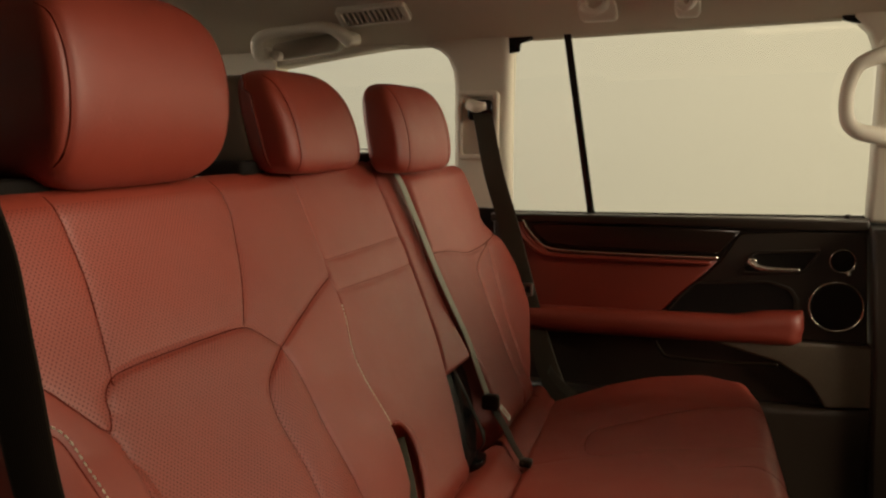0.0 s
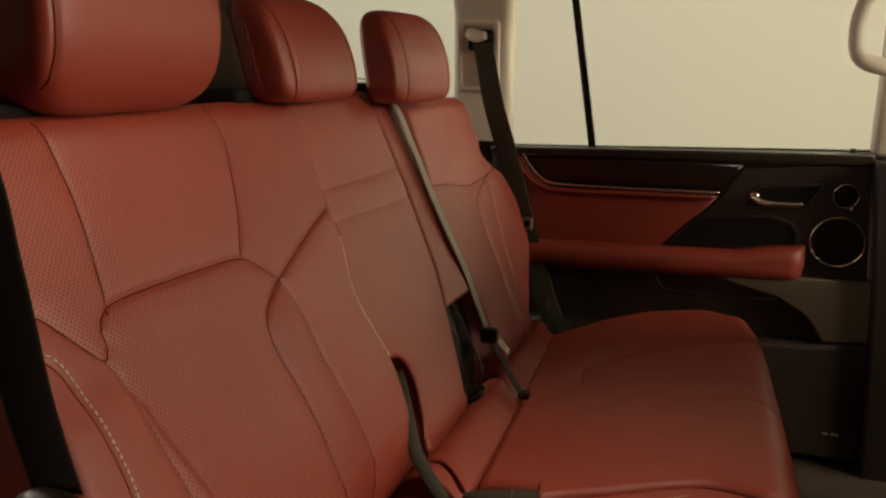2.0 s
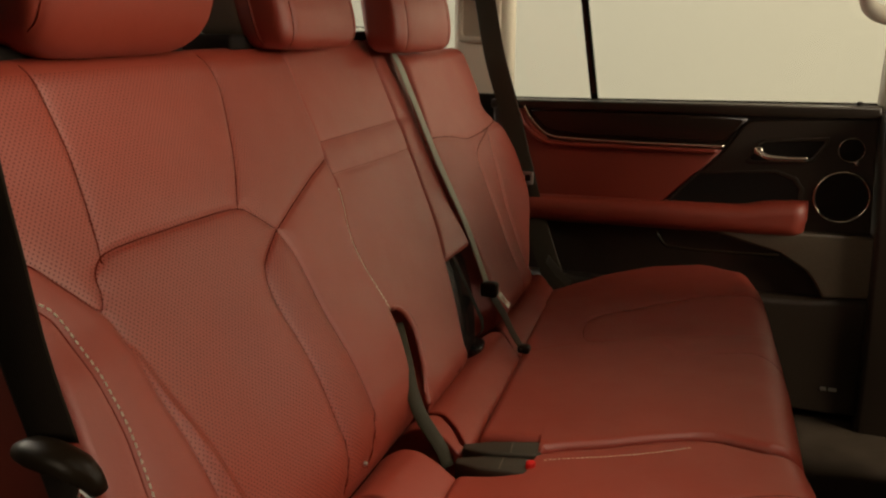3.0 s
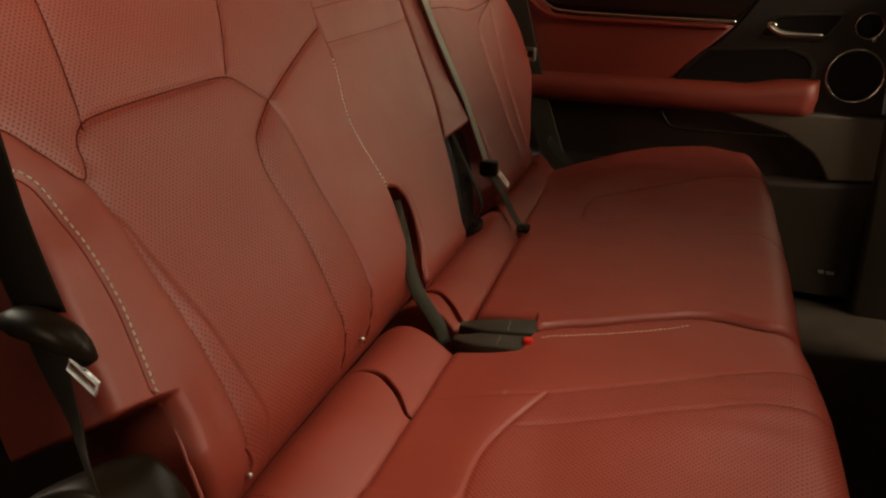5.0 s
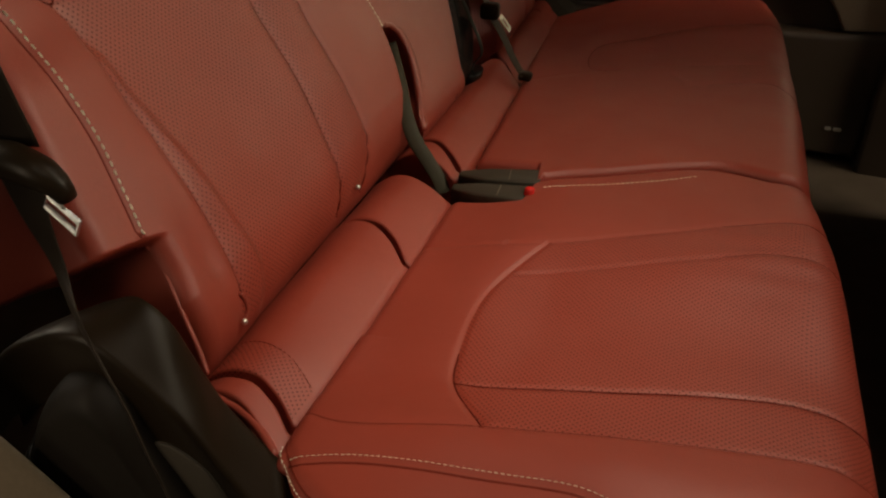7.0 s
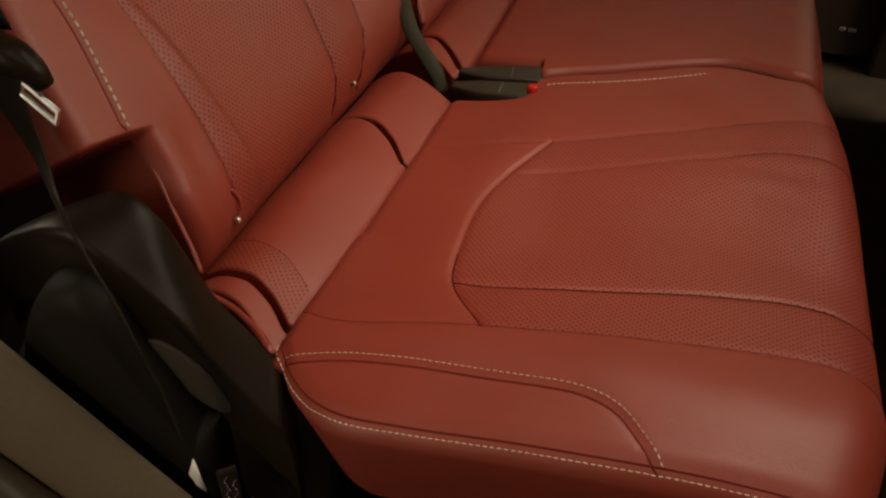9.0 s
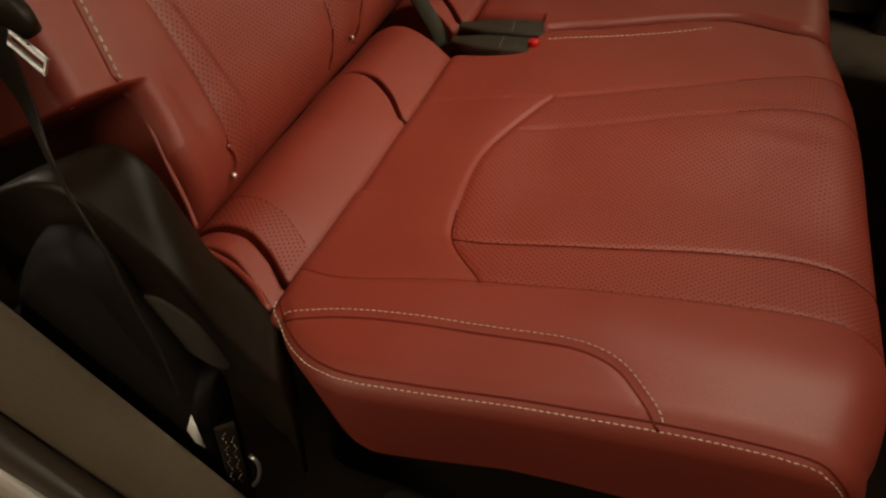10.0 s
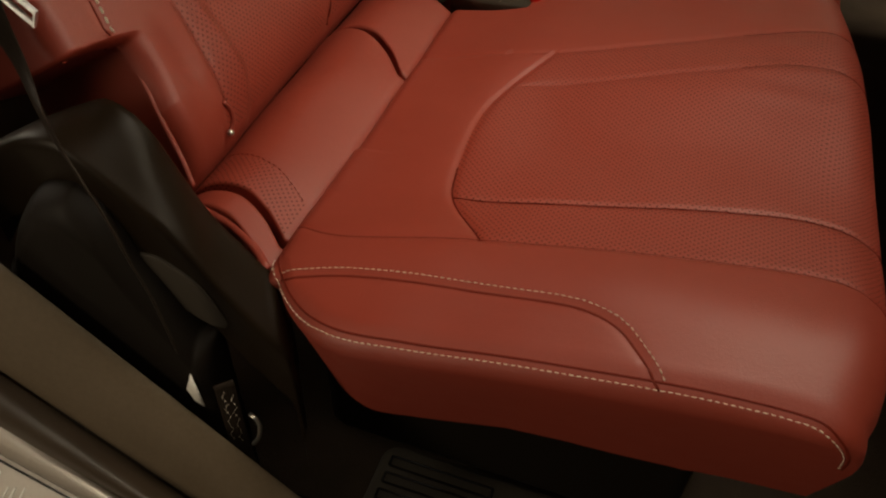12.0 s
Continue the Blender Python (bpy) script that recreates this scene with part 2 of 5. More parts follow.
def inside(poly, a, b):
    """Whether points (a, b) lie inside a closed outline."""
    hit = np.zeros(a.shape, bool)
    p = np.asarray(poly, float)
    for (x0, y0), (x1, y1) in zip(p, np.roll(p, -1, axis=0)):
        cross = (y0 > b) != (y1 > b)
        hit ^= cross & (a < (x1 - x0) * (b - y0) / (y1 - y0 + 1e-12) + x0)
    return hit


def run_of(length, r0, r1, t0, t1, step, taper0, taper1):
    """One direction of a pad: (share of the flat run, fixed shift, drop, unrolled shift) from edge to edge."""
    rows = []
    for k in range(5, 0, -1):
        rows.append((0, -r0 + taper0 * (t0 - r0) * k / 5, r0 + (t0 - r0) * k / 5, -r0 * math.pi / 2 - (t0 - r0) * k / 5))
    for k in range(6, 0, -1):
        th = math.pi / 2 * k / 6
        rows.append((0, -r0 * math.sin(th), r0 * (1 - math.cos(th)), -r0 * th))
    count = max(4, int(length / step))
    rows += [(k / count, 0, 0, 0) for k in range(count + 1)]
    soft = 0.8 if r1 > 0.05 else 1.0
    for k in range(1, 11):
        th = math.pi / 2 * k / 10
        rows.append((1, r1 * math.sin(th) ** soft, r1 * (1 - math.cos(th) ** soft), r1 * th))
    for k in range(1, 6):
        rows.append((1, r1 - taper1 * (t1 - r1) * k / 5, r1 + (t1 - r1) * k / 5, r1 * math.pi / 2 + (t1 - r1) * k / 5))
    return np.array(rows).T


class Pad:
    """A padded, leather-covered form: a sheet over (a, b) with rounded edges that run back to its depth, sunk along its seams."""

    def __init__(self, base, a_lim, b_lim, radius, depth, seams=(), swell=None, groove=0.0026, puff=0.0028, step=0.005, taper=(0, 0, 0, 0), wave=0.0005, notch=None):
        self.base, self.swell, self.groove, self.puff, self.wave = base, swell, groove, puff, wave
        self.seams = [(spline(s[0]), s[1]) if isinstance(s[1], float) else (spline(s), 1.0) for s in seams]
        a0, a1 = a_lim
        b0, b1 = b_lim
        ra0, ra1, rb0, rb1 = radius
        ta0, ta1, tb0, tb1 = depth if isinstance(depth, tuple) else (depth,) * 4
        bw, bs, bd, bu = run_of(b1(0.5) - b0(0.5), rb0, rb1, tb0, tb1, step, taper[2], taper[3])
        aw, as_, ad, au = run_of(0.5, ra0, ra1, ta0, ta1, step, taper[0], taper[1])
        bb0, bb1 = b0(aw)[None] + rb0, b1(aw)[None] - rb1
        flat_b = bb0 + bw[:, None] * (bb1 - bb0)
        lo, hi = a0(flat_b) + ra0, a1(flat_b) - ra1
        flat_a = lo + aw[None] * (hi - lo)
        if notch:
            flat_a = flat_a + notch(flat_b) * (1 - aw[None]) ** 9
        self.a, self.b = flat_a + as_[None], flat_b + bs[:, None]
        self.ua, self.ub = flat_a + au[None], flat_b + bu[:, None]
        self.drop = np.minimum(ad[None] + bd[:, None], max(ta0, ta1, tb0, tb1))
        self.xyz = np.stack(base(self.a, self.b, self.height(self.ua, self.ub) * np.exp(-self.drop / 0.05) - self.drop), -1)

    def height(self, a, b):
        h = np.zeros_like(a)
        if self.swell:
            h = h + self.swell(a, b)
        if self.seams:
            dip = np.zeros_like(a)
            for line, scale in self.seams:
                d = distance_to([line], a, b)
                dip = np.maximum(dip, scale * (self.groove * np.exp(-(d / 0.0032) ** 2) + self.puff * np.exp(-d / 0.018)))
            h = h + self.puff - dip
        return h + self.wave * (np.sin(a * 31 + 2.2 * np.sin(b * 23)) + np.sin(b * 37 + 1.7 * np.sin(a * 29)))

    def on(self, line, lift=0.001):
        """Points of the surface along a line of the flat run."""
        p = np.asarray(line, float)
        return np.stack(self.base(p[:, 0], p[:, 1], self.height(p[:, 0], p[:, 1]) + lift), -1)

    def at_unrolled(self, line):
        """Points and outward normals where the unrolled line (a, b) lies, edges included."""
        out = []
        dx, dy = np.gradient(self.xyz, axis=1), np.gradient(self.xyz, axis=0)
        nn = np.cross(dx, dy)
        nn /= np.linalg.norm(nn, axis=2, keepdims=True) + 1e-9
        for a, b in np.asarray(line, float):
            i, j = np.unravel_index(np.argmin((self.ua - a) ** 2 + (self.ub - b) ** 2), self.ua.shape)
            i, j = min(max(i, 1), self.ua.shape[0] - 2), min(max(j, 1), self.ua.shape[1] - 2)
            m = np.array([[self.ua[i, j + 1] - self.ua[i, j - 1], self.ua[i + 1, j] - self.ua[i - 1, j]],
                          [self.ub[i, j + 1] - self.ub[i, j - 1], self.ub[i + 1, j] - self.ub[i - 1, j]]]) / 2
            s = np.clip(np.linalg.lstsq(m, np.array([a - self.ua[i, j], b - self.ub[i, j]]), rcond=None)[0], -1, 1)
            out.append((self.xyz[i, j] + s[0] * dx[i, j] + s[1] * dy[i, j], nn[i, j]))
        return out

    def build(self, parent, cover, panels=(), material=None, label="", flip=False):
        """Makes the cover and the panels as parts under parent. panels: (name, outline, material)."""
        rows, cols = self.a.shape
        idx = np.arange(rows * cols).reshape(rows, cols)
        quads = np.stack([idx[:-1, :-1], idx[:-1, 1:], idx[1:, 1:], idx[1:, :-1]], -1).reshape(-1, 4)
        if flip:
            quads = quads[:, ::-1]
        ca, cb = self.ua.ravel()[quads].mean(1), self.ub.ravel()[quads].mean(1)
        which = np.full(len(quads), -1)
        for k, (_, outline, _) in enumerate(panels):
            which[inside(outline, ca, cb) & (which < 0)] = k
        nn = np.cross(np.gradient(self.xyz, axis=1), np.gradient(self.xyz, axis=0))
        nn = (nn / (np.linalg.norm(nn, axis=2, keepdims=True) + 1e-12)).reshape(-1, 3)
        pts, uv = self.xyz.reshape(-1, 3), np.stack([self.ua.ravel(), self.ub.ravel()], 1)
        made = []
        for k in range(-1, len(panels)):
            mine = quads[which == k]
            if not len(mine):
                continue
            used, back = np.unique(mine, return_inverse=True)
            faces = back.reshape(-1, 4).tolist()
            if k < 0:
                ring = np.r_[idx[0, :-1], idx[:-1, -1], idx[-1, :0:-1], idx[:0:-1, 0]]
                ring = ring[::-1] if not flip else ring
                where = {v: n for n, v in enumerate(used.tolist())}
                if all(v in where for v in ring.tolist()):
                    faces.append([where[v] for v in ring.tolist()])
            name, mat = (cover, material or LEATHER) if k < 0 else (panels[k][0], panels[k][2])
            ob = mesh_object(name, pts[used], faces, mat, uv[used], normals=nn[used] if k >= 0 or len(panels) else None)
            made.append(under(ob, parent, label if k < 0 else ""))
        return made


def stitches(parent, spots, pitch=0.0062, length=0.0040, thick=0.0009, material=None, lift=0.0012, name="stitching", label="cream contrast stitching"):
    """A row of separate thread stitches along points with normals."""
    p = np.array([s[0] for s in spots])
    nrm = np.array([s[1] for s in spots])
    along = np.r_[0, np.cumsum(np.linalg.norm(np.diff(p, axis=0), axis=1))]
    verts, faces = [], []
    for c in np.arange(pitch / 2, along[-1] - pitch / 2, pitch):
        get = lambda s: np.array([np.interp(s, along, p[:, k]) for k in range(3)])
        n = np.array([np.interp(c, along, nrm[:, k]) for k in range(3)])
        n /= np.linalg.norm(n) + 1e-9
        a, m, b = get(c - length / 2), get(c), get(c + length / 2)
        side = np.cross(n, b - a)
        side *= 0.62 * thick / (np.linalg.norm(side) + 1e-9)
        k = len(verts)
        q1, q2 = get(c - length * 0.36), get(c + length * 0.36)
        base, up = n * lift * 0.5, n * (lift * 0.7 + thick * 0.5)
        verts += [a + base, q1 + base + side, q1 + up, q1 + base - side, m + base * 1.2 + side * 1.1, m + up * 1.15, m + base * 1.2 - side * 1.1, q2 + base + side, q2 + up, q2 + base - side, b + base]
        faces += [(k, k + 1, k + 2), (k, k + 2, k + 3)]
        for e in (k + 1, k + 4):
            faces += [(e, e + 3, e + 4, e + 1), (e + 1, e + 4, e + 5, e + 2)]
        faces += [(k + 7, k + 10, k + 8), (k + 8, k + 10, k + 9)]
    ob = mesh_object(name, verts, faces, material or THREAD, smooth=False)
    tagged(ob, label, kind="stuff")
    ob.parent = parent
    return ob


def tube(name, line, radius, material, parent=None, sides=8, label="", step=0.006, flat=1.0, caps=True):
    """A round or flattened bar along a smooth line; radius: a number or one for each given point."""
    pts = spline(line, step)
    given = np.linspace(0, 1, len(radius)) if np.ndim(radius) else None
    r = np.interp(np.linspace(0, 1, len(pts)), given, radius) if given is not None else np.full(len(pts), radius)
    tan = np.gradient(pts, axis=0)
    tan /= np.linalg.norm(tan, axis=1, keepdims=True) + 1e-9
    ref = np.array([0, 0, 1.0]) if abs(tan[0, 2]) < 0.75 else np.array([0, 1.0, 0])
    s = np.cross(tan[0], ref)
    verts = []
    for p, t, q in zip(pts, tan, r):
        s = s - t * np.dot(s, t)
        s /= np.linalg.norm(s) + 1e-9
        u = np.cross(s, t)
        for k in range(sides):
            th = 2 * math.pi * k / sides
            verts.append(p + q * (math.cos(th) * s + flat * math.sin(th) * u))
    faces = [(i * sides + k, i * sides + (k + 1) % sides, (i + 1) * sides + (k + 1) % sides, (i + 1) * sides + k) for i in range(len(pts) - 1) for k in range(sides)]
    if caps:
        faces += [tuple(range(sides))[::-1], tuple((len(pts) - 1) * sides + k for k in range(sides))]
    ob = mesh_object(name, verts, faces, material)
    return under(ob, parent, label) if parent else ob


def ribbon(name, line, across, wide, material, parent=None, thick=0.0016, label="", step=0.008):
    """A strap along a smooth line. across: the direction of its width at each given point."""
    pts = spline(line, step)
    share = np.linspace(0, 1, len(pts))
    dirs = np.stack([np.interp(share, np.linspace(0, 1, len(across)), np.asarray(across, float)[:, k]) for k in range(3)], 1)
    dirs /= np.linalg.norm(dirs, axis=1, keepdims=True)
    w = np.interp(share, np.linspace(0, 1, len(wide)), wide) if np.ndim(wide) else np.full(len(pts), wide)
    tan = np.gradient(pts, axis=0)
    up = np.cross(tan, dirs)
    up *= (thick / 2) / (np.linalg.norm(up, axis=1, keepdims=True) + 1e-9)
    along = np.r_[0, np.cumsum(np.linalg.norm(np.diff(pts, axis=0), axis=1))]
    verts, uvs = [], []
    cuts = (-0.5, -0.44, 0, 0.44, 0.5)
    ring = [(c, 1 if abs(c) < 0.5 else 0.3) for c in cuts] + [(c, -1 if abs(c) < 0.5 else -0.3) for c in cuts[::-1]]
    for p, d, u, q, s in zip(pts, dirs, up, w, along):
        for c, k in ring:
            verts.append(p + d * c * q + u * k)
            uvs.append((c * q, s))
    m = len(ring)
    faces = [(i * m + k, i * m + (k + 1) % m, (i + 1) * m + (k + 1) % m, (i + 1) * m + k) for i in range(len(pts) - 1) for k in range(m)]
    faces += [tuple(range(m))[::-1], tuple((len(pts) - 1) * m + k for k in range(m))]
    ob = mesh_object(name, verts, faces, material, uvs)
    return under(ob, parent, label) if parent else ob


def slab_bm(outline, place, front, back, bevel=0.004, segments=3):
    """A plate with a given outline (p, q) between two depths, its front rim rounded. place(p, q, d) gives the spot."""
    bm = bmesh.new()
    f = [bm.verts.new(place(p, q, front)) for p, q in outline]
    b = [bm.verts.new(place(p, q, back)) for p, q in outline]
    bm.faces.new(f)
    bm.faces.new(b[::-1])
    n = len(f)
    for k in range(n):
        bm.faces.new((f[k], b[k], b[(k + 1) % n], f[(k + 1) % n]))
    bmesh.ops.recalc_face_normals(bm, faces=bm.faces)
    if bevel:
        rim = [e for e in bm.edges if e.verts[0] in f and e.verts[1] in f]
        bmesh.ops.bevel(bm, geom=rim, offset=bevel, segments=segments, affect="EDGES", profile=0.5, clamp_overlap=True)
    return bm


def facing_door(p, q, d):
    """Outlines in (x, z), depth along y."""
    return (p, d, q)


def facing_up(p, q, d):
    return (p, q, d)


def round_rect(x0, y0, x1, y1, r, n=5):
    out = []
    for cx, cy, a in ((x1 - r, y0 + r, -90), (x1 - r, y1 - r, 0), (x0 + r, y1 - r, 90), (x0 + r, y0 + r, 180)):
        out += [(cx + r * math.cos(radians(a + 90 * k / n)), cy + r * math.sin(radians(a + 90 * k / n))) for k in range(n + 1)]
    return out


def circle(cx, cy, r, n=32):
    return [(cx + r * math.cos(2 * math.pi * k / n), cy + r * math.sin(2 * math.pi * k / n)) for k in range(n)]


def framed_bm(outer, inner, place, front, back, bevel=0.003):
    """A flat frame: the outline outer with the opening inner (same count of points)."""
    bm = bmesh.new()
    rings = [[bm.verts.new(place(p, q, d)) for p, q in o] for o, d in ((outer, back), (outer, front), (inner, front), (inner, back))]
    n = len(outer)
    for r, s in zip(rings, rings[1:] + rings[:1]):
        for k in range(n):
            bm.faces.new((r[k], r[(k + 1) % n], s[(k + 1) % n], s[k]))
    bmesh.ops.recalc_face_normals(bm, faces=bm.faces)
    if bevel:
        front_rim = [e for e in bm.edges if all(v in rings[1] for v in e.verts) or all(v in rings[2] for v in e.verts)]
        bmesh.ops.bevel(bm, geom=front_rim, offset=bevel, segments=2, affect="EDGES", profile=0.5, clamp_overlap=True)
    return bm


def box_bm(x0, y0, z0, x1, y1, z1, bevel=0.0, segments=2):
    bm = bmesh.new()
    bmesh.ops.create_cube(bm, size=1, matrix=Matrix.Translation(((x0 + x1) / 2, (y0 + y1) / 2, (z0 + z1) / 2)) @ Matrix.Diagonal((x1 - x0, y1 - y0, z1 - z0, 1)))
    if bevel:
        bmesh.ops.bevel(bm, geom=bm.edges, offset=bevel, segments=segments, affect="EDGES", profile=0.5)
    return bm


def const(v):
    return lambda s: np.full_like(np.asarray(s, float), v)


def steps(xs, ys):
    """A smooth curve through the given steps that never swings past them."""
    x, y = np.array(xs, float), np.array(ys, float)
    d = np.diff(y) / np.diff(x)
    inner = np.where(d[1:] * d[:-1] > 0, 2 * d[1:] * d[:-1] / np.where(d[1:] * d[:-1] > 0, d[1:] + d[:-1], 1), 0)
    m = np.r_[d[0], inner, d[-1]]

    def curve(s):
        s = np.clip(np.asarray(s, float), x[0], x[-1])
        k = np.clip(np.searchsorted(x, s, side="right") - 1, 0, len(x) - 2)
        h = x[k + 1] - x[k]
        t = (s - x[k]) / h
        return (2 * t ** 3 - 3 * t ** 2 + 1) * y[k] + (t ** 3 - 2 * t ** 2 + t) * h * m[k] + (3 * t ** 2 - 2 * t ** 3) * y[k + 1] + (t ** 3 - t ** 2) * h * m[k + 1]
    return curve


def soft_step(x, lo, hi):
    t = np.clip((x - lo) / (hi - lo), 0, 1)
    return t * t * (3 - 2 * t)


# ---- studio round the vehicle ----
def plain(name, x0, y0, z0, x1, y1, z1, material, label, category):
    me = bpy.data.meshes.new(name)
    bm = box_bm(x0, y0, z0, x1, y1, z1)
    bm.to_mesh(me)
    bm.free()
    me.materials.append(material)
    return tagged(new(name, me), label, category, kind="structure")


plain("ground", -6, -5, -0.75, 6, 6, -0.65, STUDIO_FLOOR, "grey painted studio floor under the vehicle", "floor")
plain("backdrop", -6, 5.0, -0.65, 6, 5.15, 4.0, STUDIO, "pale cream studio wall outside the windows", "wall")
plain("wall_near", -6, -5.15, -0.65, 6, -5.0, 4.0, STUDIO_DARK, "charcoal studio wall beside the open doorway", "wall")
plain("wall_rear", -6.15, -5, -0.65, -6.0, 5.0, 4.0, STUDIO_DARK, "charcoal studio wall behind the vehicle", "wall")
plain("wall_front", 6.0, -5, -0.65, 6.15, 5.0, 4.0, STUDIO, "pale cream studio wall ahead of the vehicle", "wall")
plain("studio_ceiling", -6, -5, 4.0, 6, 5.0, 4.15, STUDIO_DARK, "charcoal studio ceiling", "ceiling")


# ---- cabin shell ----
def loft(name, sections, material, kind_label="", category="", parent=None, smooth=True, thick=0.0, gap=None):
    """A skin through sections of equal count; thick: a second skin behind it, so that it is no paper sheet; gap(x, y): where it is open."""
    s = np.asarray(sections, float)
    rows, cols = s.shape[:2]
    verts = s.reshape(-1, 3)
    idx = np.arange(rows * cols).reshape(rows, cols)
    faces = np.stack([idx[:-1, :-1], idx[:-1, 1:], idx[1:, 1:], idx[1:, :-1]], -1).reshape(-1, 4)
    if gap:
        mid = verts[faces].mean(1)
        faces = faces[~gap(mid[:, 0], mid[:, 1])]
    faces = faces.tolist()
    ob = mesh_object(name, verts, faces, material, np.stack([verts[:, 0], verts[:, 1] + verts[:, 2]], 1), smooth)
    if thick:
        solid = ob.modifiers.new("thickness", "SOLIDIFY")
        solid.thickness, solid.offset = thick, 1
    if parent:
        return under(ob, parent, kind_label)
    return tagged(ob, kind_label, category, kind="structure")


def ceiling_section(x):
    rise = 0.02 * np.interp(x, [-2.0, -0.6, 0.3, 1.3], [-2.2, -0.6, 0.5, 0.8])
    prof = [(1.985, 1.188), (1.945, 1.192), (1.905, 1.203), (1.86, 1.219), (1.80, 1.245), (1.74, 1.275), (1.66, 1.301), (1.58, 1.311), (1.50, 1.319), (1.17, 1.327), (1.035, 1.328)]
    full = prof + [(2.07 - y, z) for y, z in prof[-2::-1]]
    return [(x, y, z + rise) for y, z in full]


# opening cut into the unseen roof so the overhead lamp reaches the seats
loft("ceiling", [ceiling_section(x) for x in np.linspace(-2.0, 0.56, 28)], HEADLINER, "beige cloth headliner curving down to the windows, with an added unseen opening for light", "ceiling", thick=0.03,
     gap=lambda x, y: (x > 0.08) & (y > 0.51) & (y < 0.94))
plain("floor", -2.0, 0.30, -0.06, 1.3, 1.92, 0.0, CARPET, "dark brown carpeted cabin floor", "floor")
# unseen roof panels added to keep lamp light off far seat and headrest
plain("roof_block_front", 0.565, 0.88, 1.33, 1.3, 1.985, 1.36, HEADLINER, "unseen beige panel over the front row, added to shade the far seat", "ceiling")
plain("roof_block_near", 0.565, 0.10, 1.33, 0.90, 0.875, 1.36, HEADLINER, "unseen beige panel ahead of the light opening, added to shade the headrest", "ceiling")
# unseen panel ahead, sized to shade the floor and cushion fronts
plain("cabin_block_front", 0.46, 0.12, -0.06, 0.52, 1.62, 0.90, SHELL_DULL, "unseen dark panel closing the cabin ahead, sized to block lamp light", "wall")
plain("cabin_wall_rear", -2.06, 0.12, -0.06, -2.0, 2.0, 0.80, HEADLINER, "plain beige panel under the rear window", "wall")

# far side behind the door: pillar, quarter window, cargo trim
C_PILLAR = [(-0.652, 0.70), (-0.652, 1.070), (-0.656, 1.105), (-0.670, 1.138), (-0.695, 1.161), (-0.735, 1.174), (-0.78, 1.178), (-0.78, 1.24), (-0.50, 1.245),
            (-0.495, 1.155), (-0.50, 0.95), (-0.50, 0.70)]
pillar = thing("pillar_trim_rear", "beige moulded plastic pillar trim holding the shoulder belt", "pillar trim", kind="structure")
part("panel", slab_bm(C_PILLAR, facing_door, 1.925, 1.99, 0.024, 6), BEIGE, pillar)
part("rim", framed_bm(round_rect(-0.637, 0.872, -0.523, 1.052, 0.014), round_rect(-0.624, 0.886, -0.536, 1.038, 0.010), facing_door, 1.911, 1.93, 0.005), BEIGE, pillar, "raised beige bezel round the belt guide")

quarter = thing("window_2", "fixed rear quarter window with pale daylight behind", "window", kind="structure")
part("pane", slab_bm(round_rect(-1.32, 0.74, -0.655, 1.19, 0.02), facing_door, 1.955, 1.959, 0), GLASS, quarter, smooth=False).visible_shadow = False
plain("cargo_trim", -2.0, 1.90, -0.06, -0.50, 1.99, 0.745, SHELL_DULL, "dark cargo side trim under the quarter window", "trim")
plain("cargo_pillar", -2.0, 1.92, 0.745, -1.185, 1.99, 1.20, BEIGE, "plain beige rear pillar trim", "trim")
rail = [(-1.36, 1.112), (-1.20, 1.125), (-0.95, 1.158), (-0.78, 1.178), (-0.78, 1.24), (-1.36, 1.22)]
r = thing("window_trim_upper", "beige moulding over the quarter window", "trim", kind="structure")
part("moulding", slab_bm(rail, facing_door, 1.925, 1.99, 0.008), BEIGE, r)

# B pillar ahead of the far door
b = thing("pillar_trim_front", "beige upper and black lower centre pillar trim", "pillar trim", kind="structure")
part("upper_panel", slab_bm([(0.357, 0.735), (0.36, 1.10), (0.335, 1.165), (0.30, 1.20), (0.30, 1.24), (0.52, 1.24), (0.50, 0.735)], facing_door, 1.925, 1.99, 0.012, 4), BEIGE, b)
part("lower_panel", slab_bm([(0.392, -0.05), (0.372, 0.45), (0.352, 0.733), (0.52, 0.733), (0.56, -0.05)], facing_door, 1.82, 1.99, 0.010, 3), DOOR_BLACK, b, "black lower pillar trim")
plain("front_side_wall", 0.52, 1.93, -0.06, 1.3, 1.99, 0.70, SHELL_DULL, "plain dark side panel ahead of the pillar", "wall")

# near side, behind the open doorway: unseen panels that keep light off the seat
plain("near_quarter_wall", -2.0, 0.13, 0.0, -0.72, 0.20, 1.22, SHELL_DULL, "unseen plain panel behind the open doorway, dark to hold back bounced light", "wall")
plain("near_side_block", -0.72, 0.13, 0.44, -0.52, 0.20, 1.20, SHELL_DULL, "unseen dark block at the rear edge of the doorway, shading the seat side", "pillar")

# ---- far door with its window ----
door = thing("door_1", "closed rear door lined in red leather, dark wood and black plastic", "door", kind="structure")
part("inner_panel", slab_bm([(-0.50, 0.0), (-0.53, 0.735), (0.352, 0.735), (0.385, 0.0)], facing_door, 1.892, 1.99, 0.006), DOOR_BLACK, door)
part("window_ledge", slab_bm([(-0.53, 0.715), (-0.53, 0.735), (0.352, 0.748), (0.352, 0.722)], facing_door, 1.872, 1.95, 0.006), DOOR_BLACK, door)
part("wood_trim", slab_bm([(-0.43, 0.712), (-0.385, 0.664), (-0.30, 0.656), (0.034, 0.656), (0.082, 0.712), (-0.10, 0.716)], facing_door, 1.874, 1.90, 0.006), WOOD, door, "polished dark wood strip")
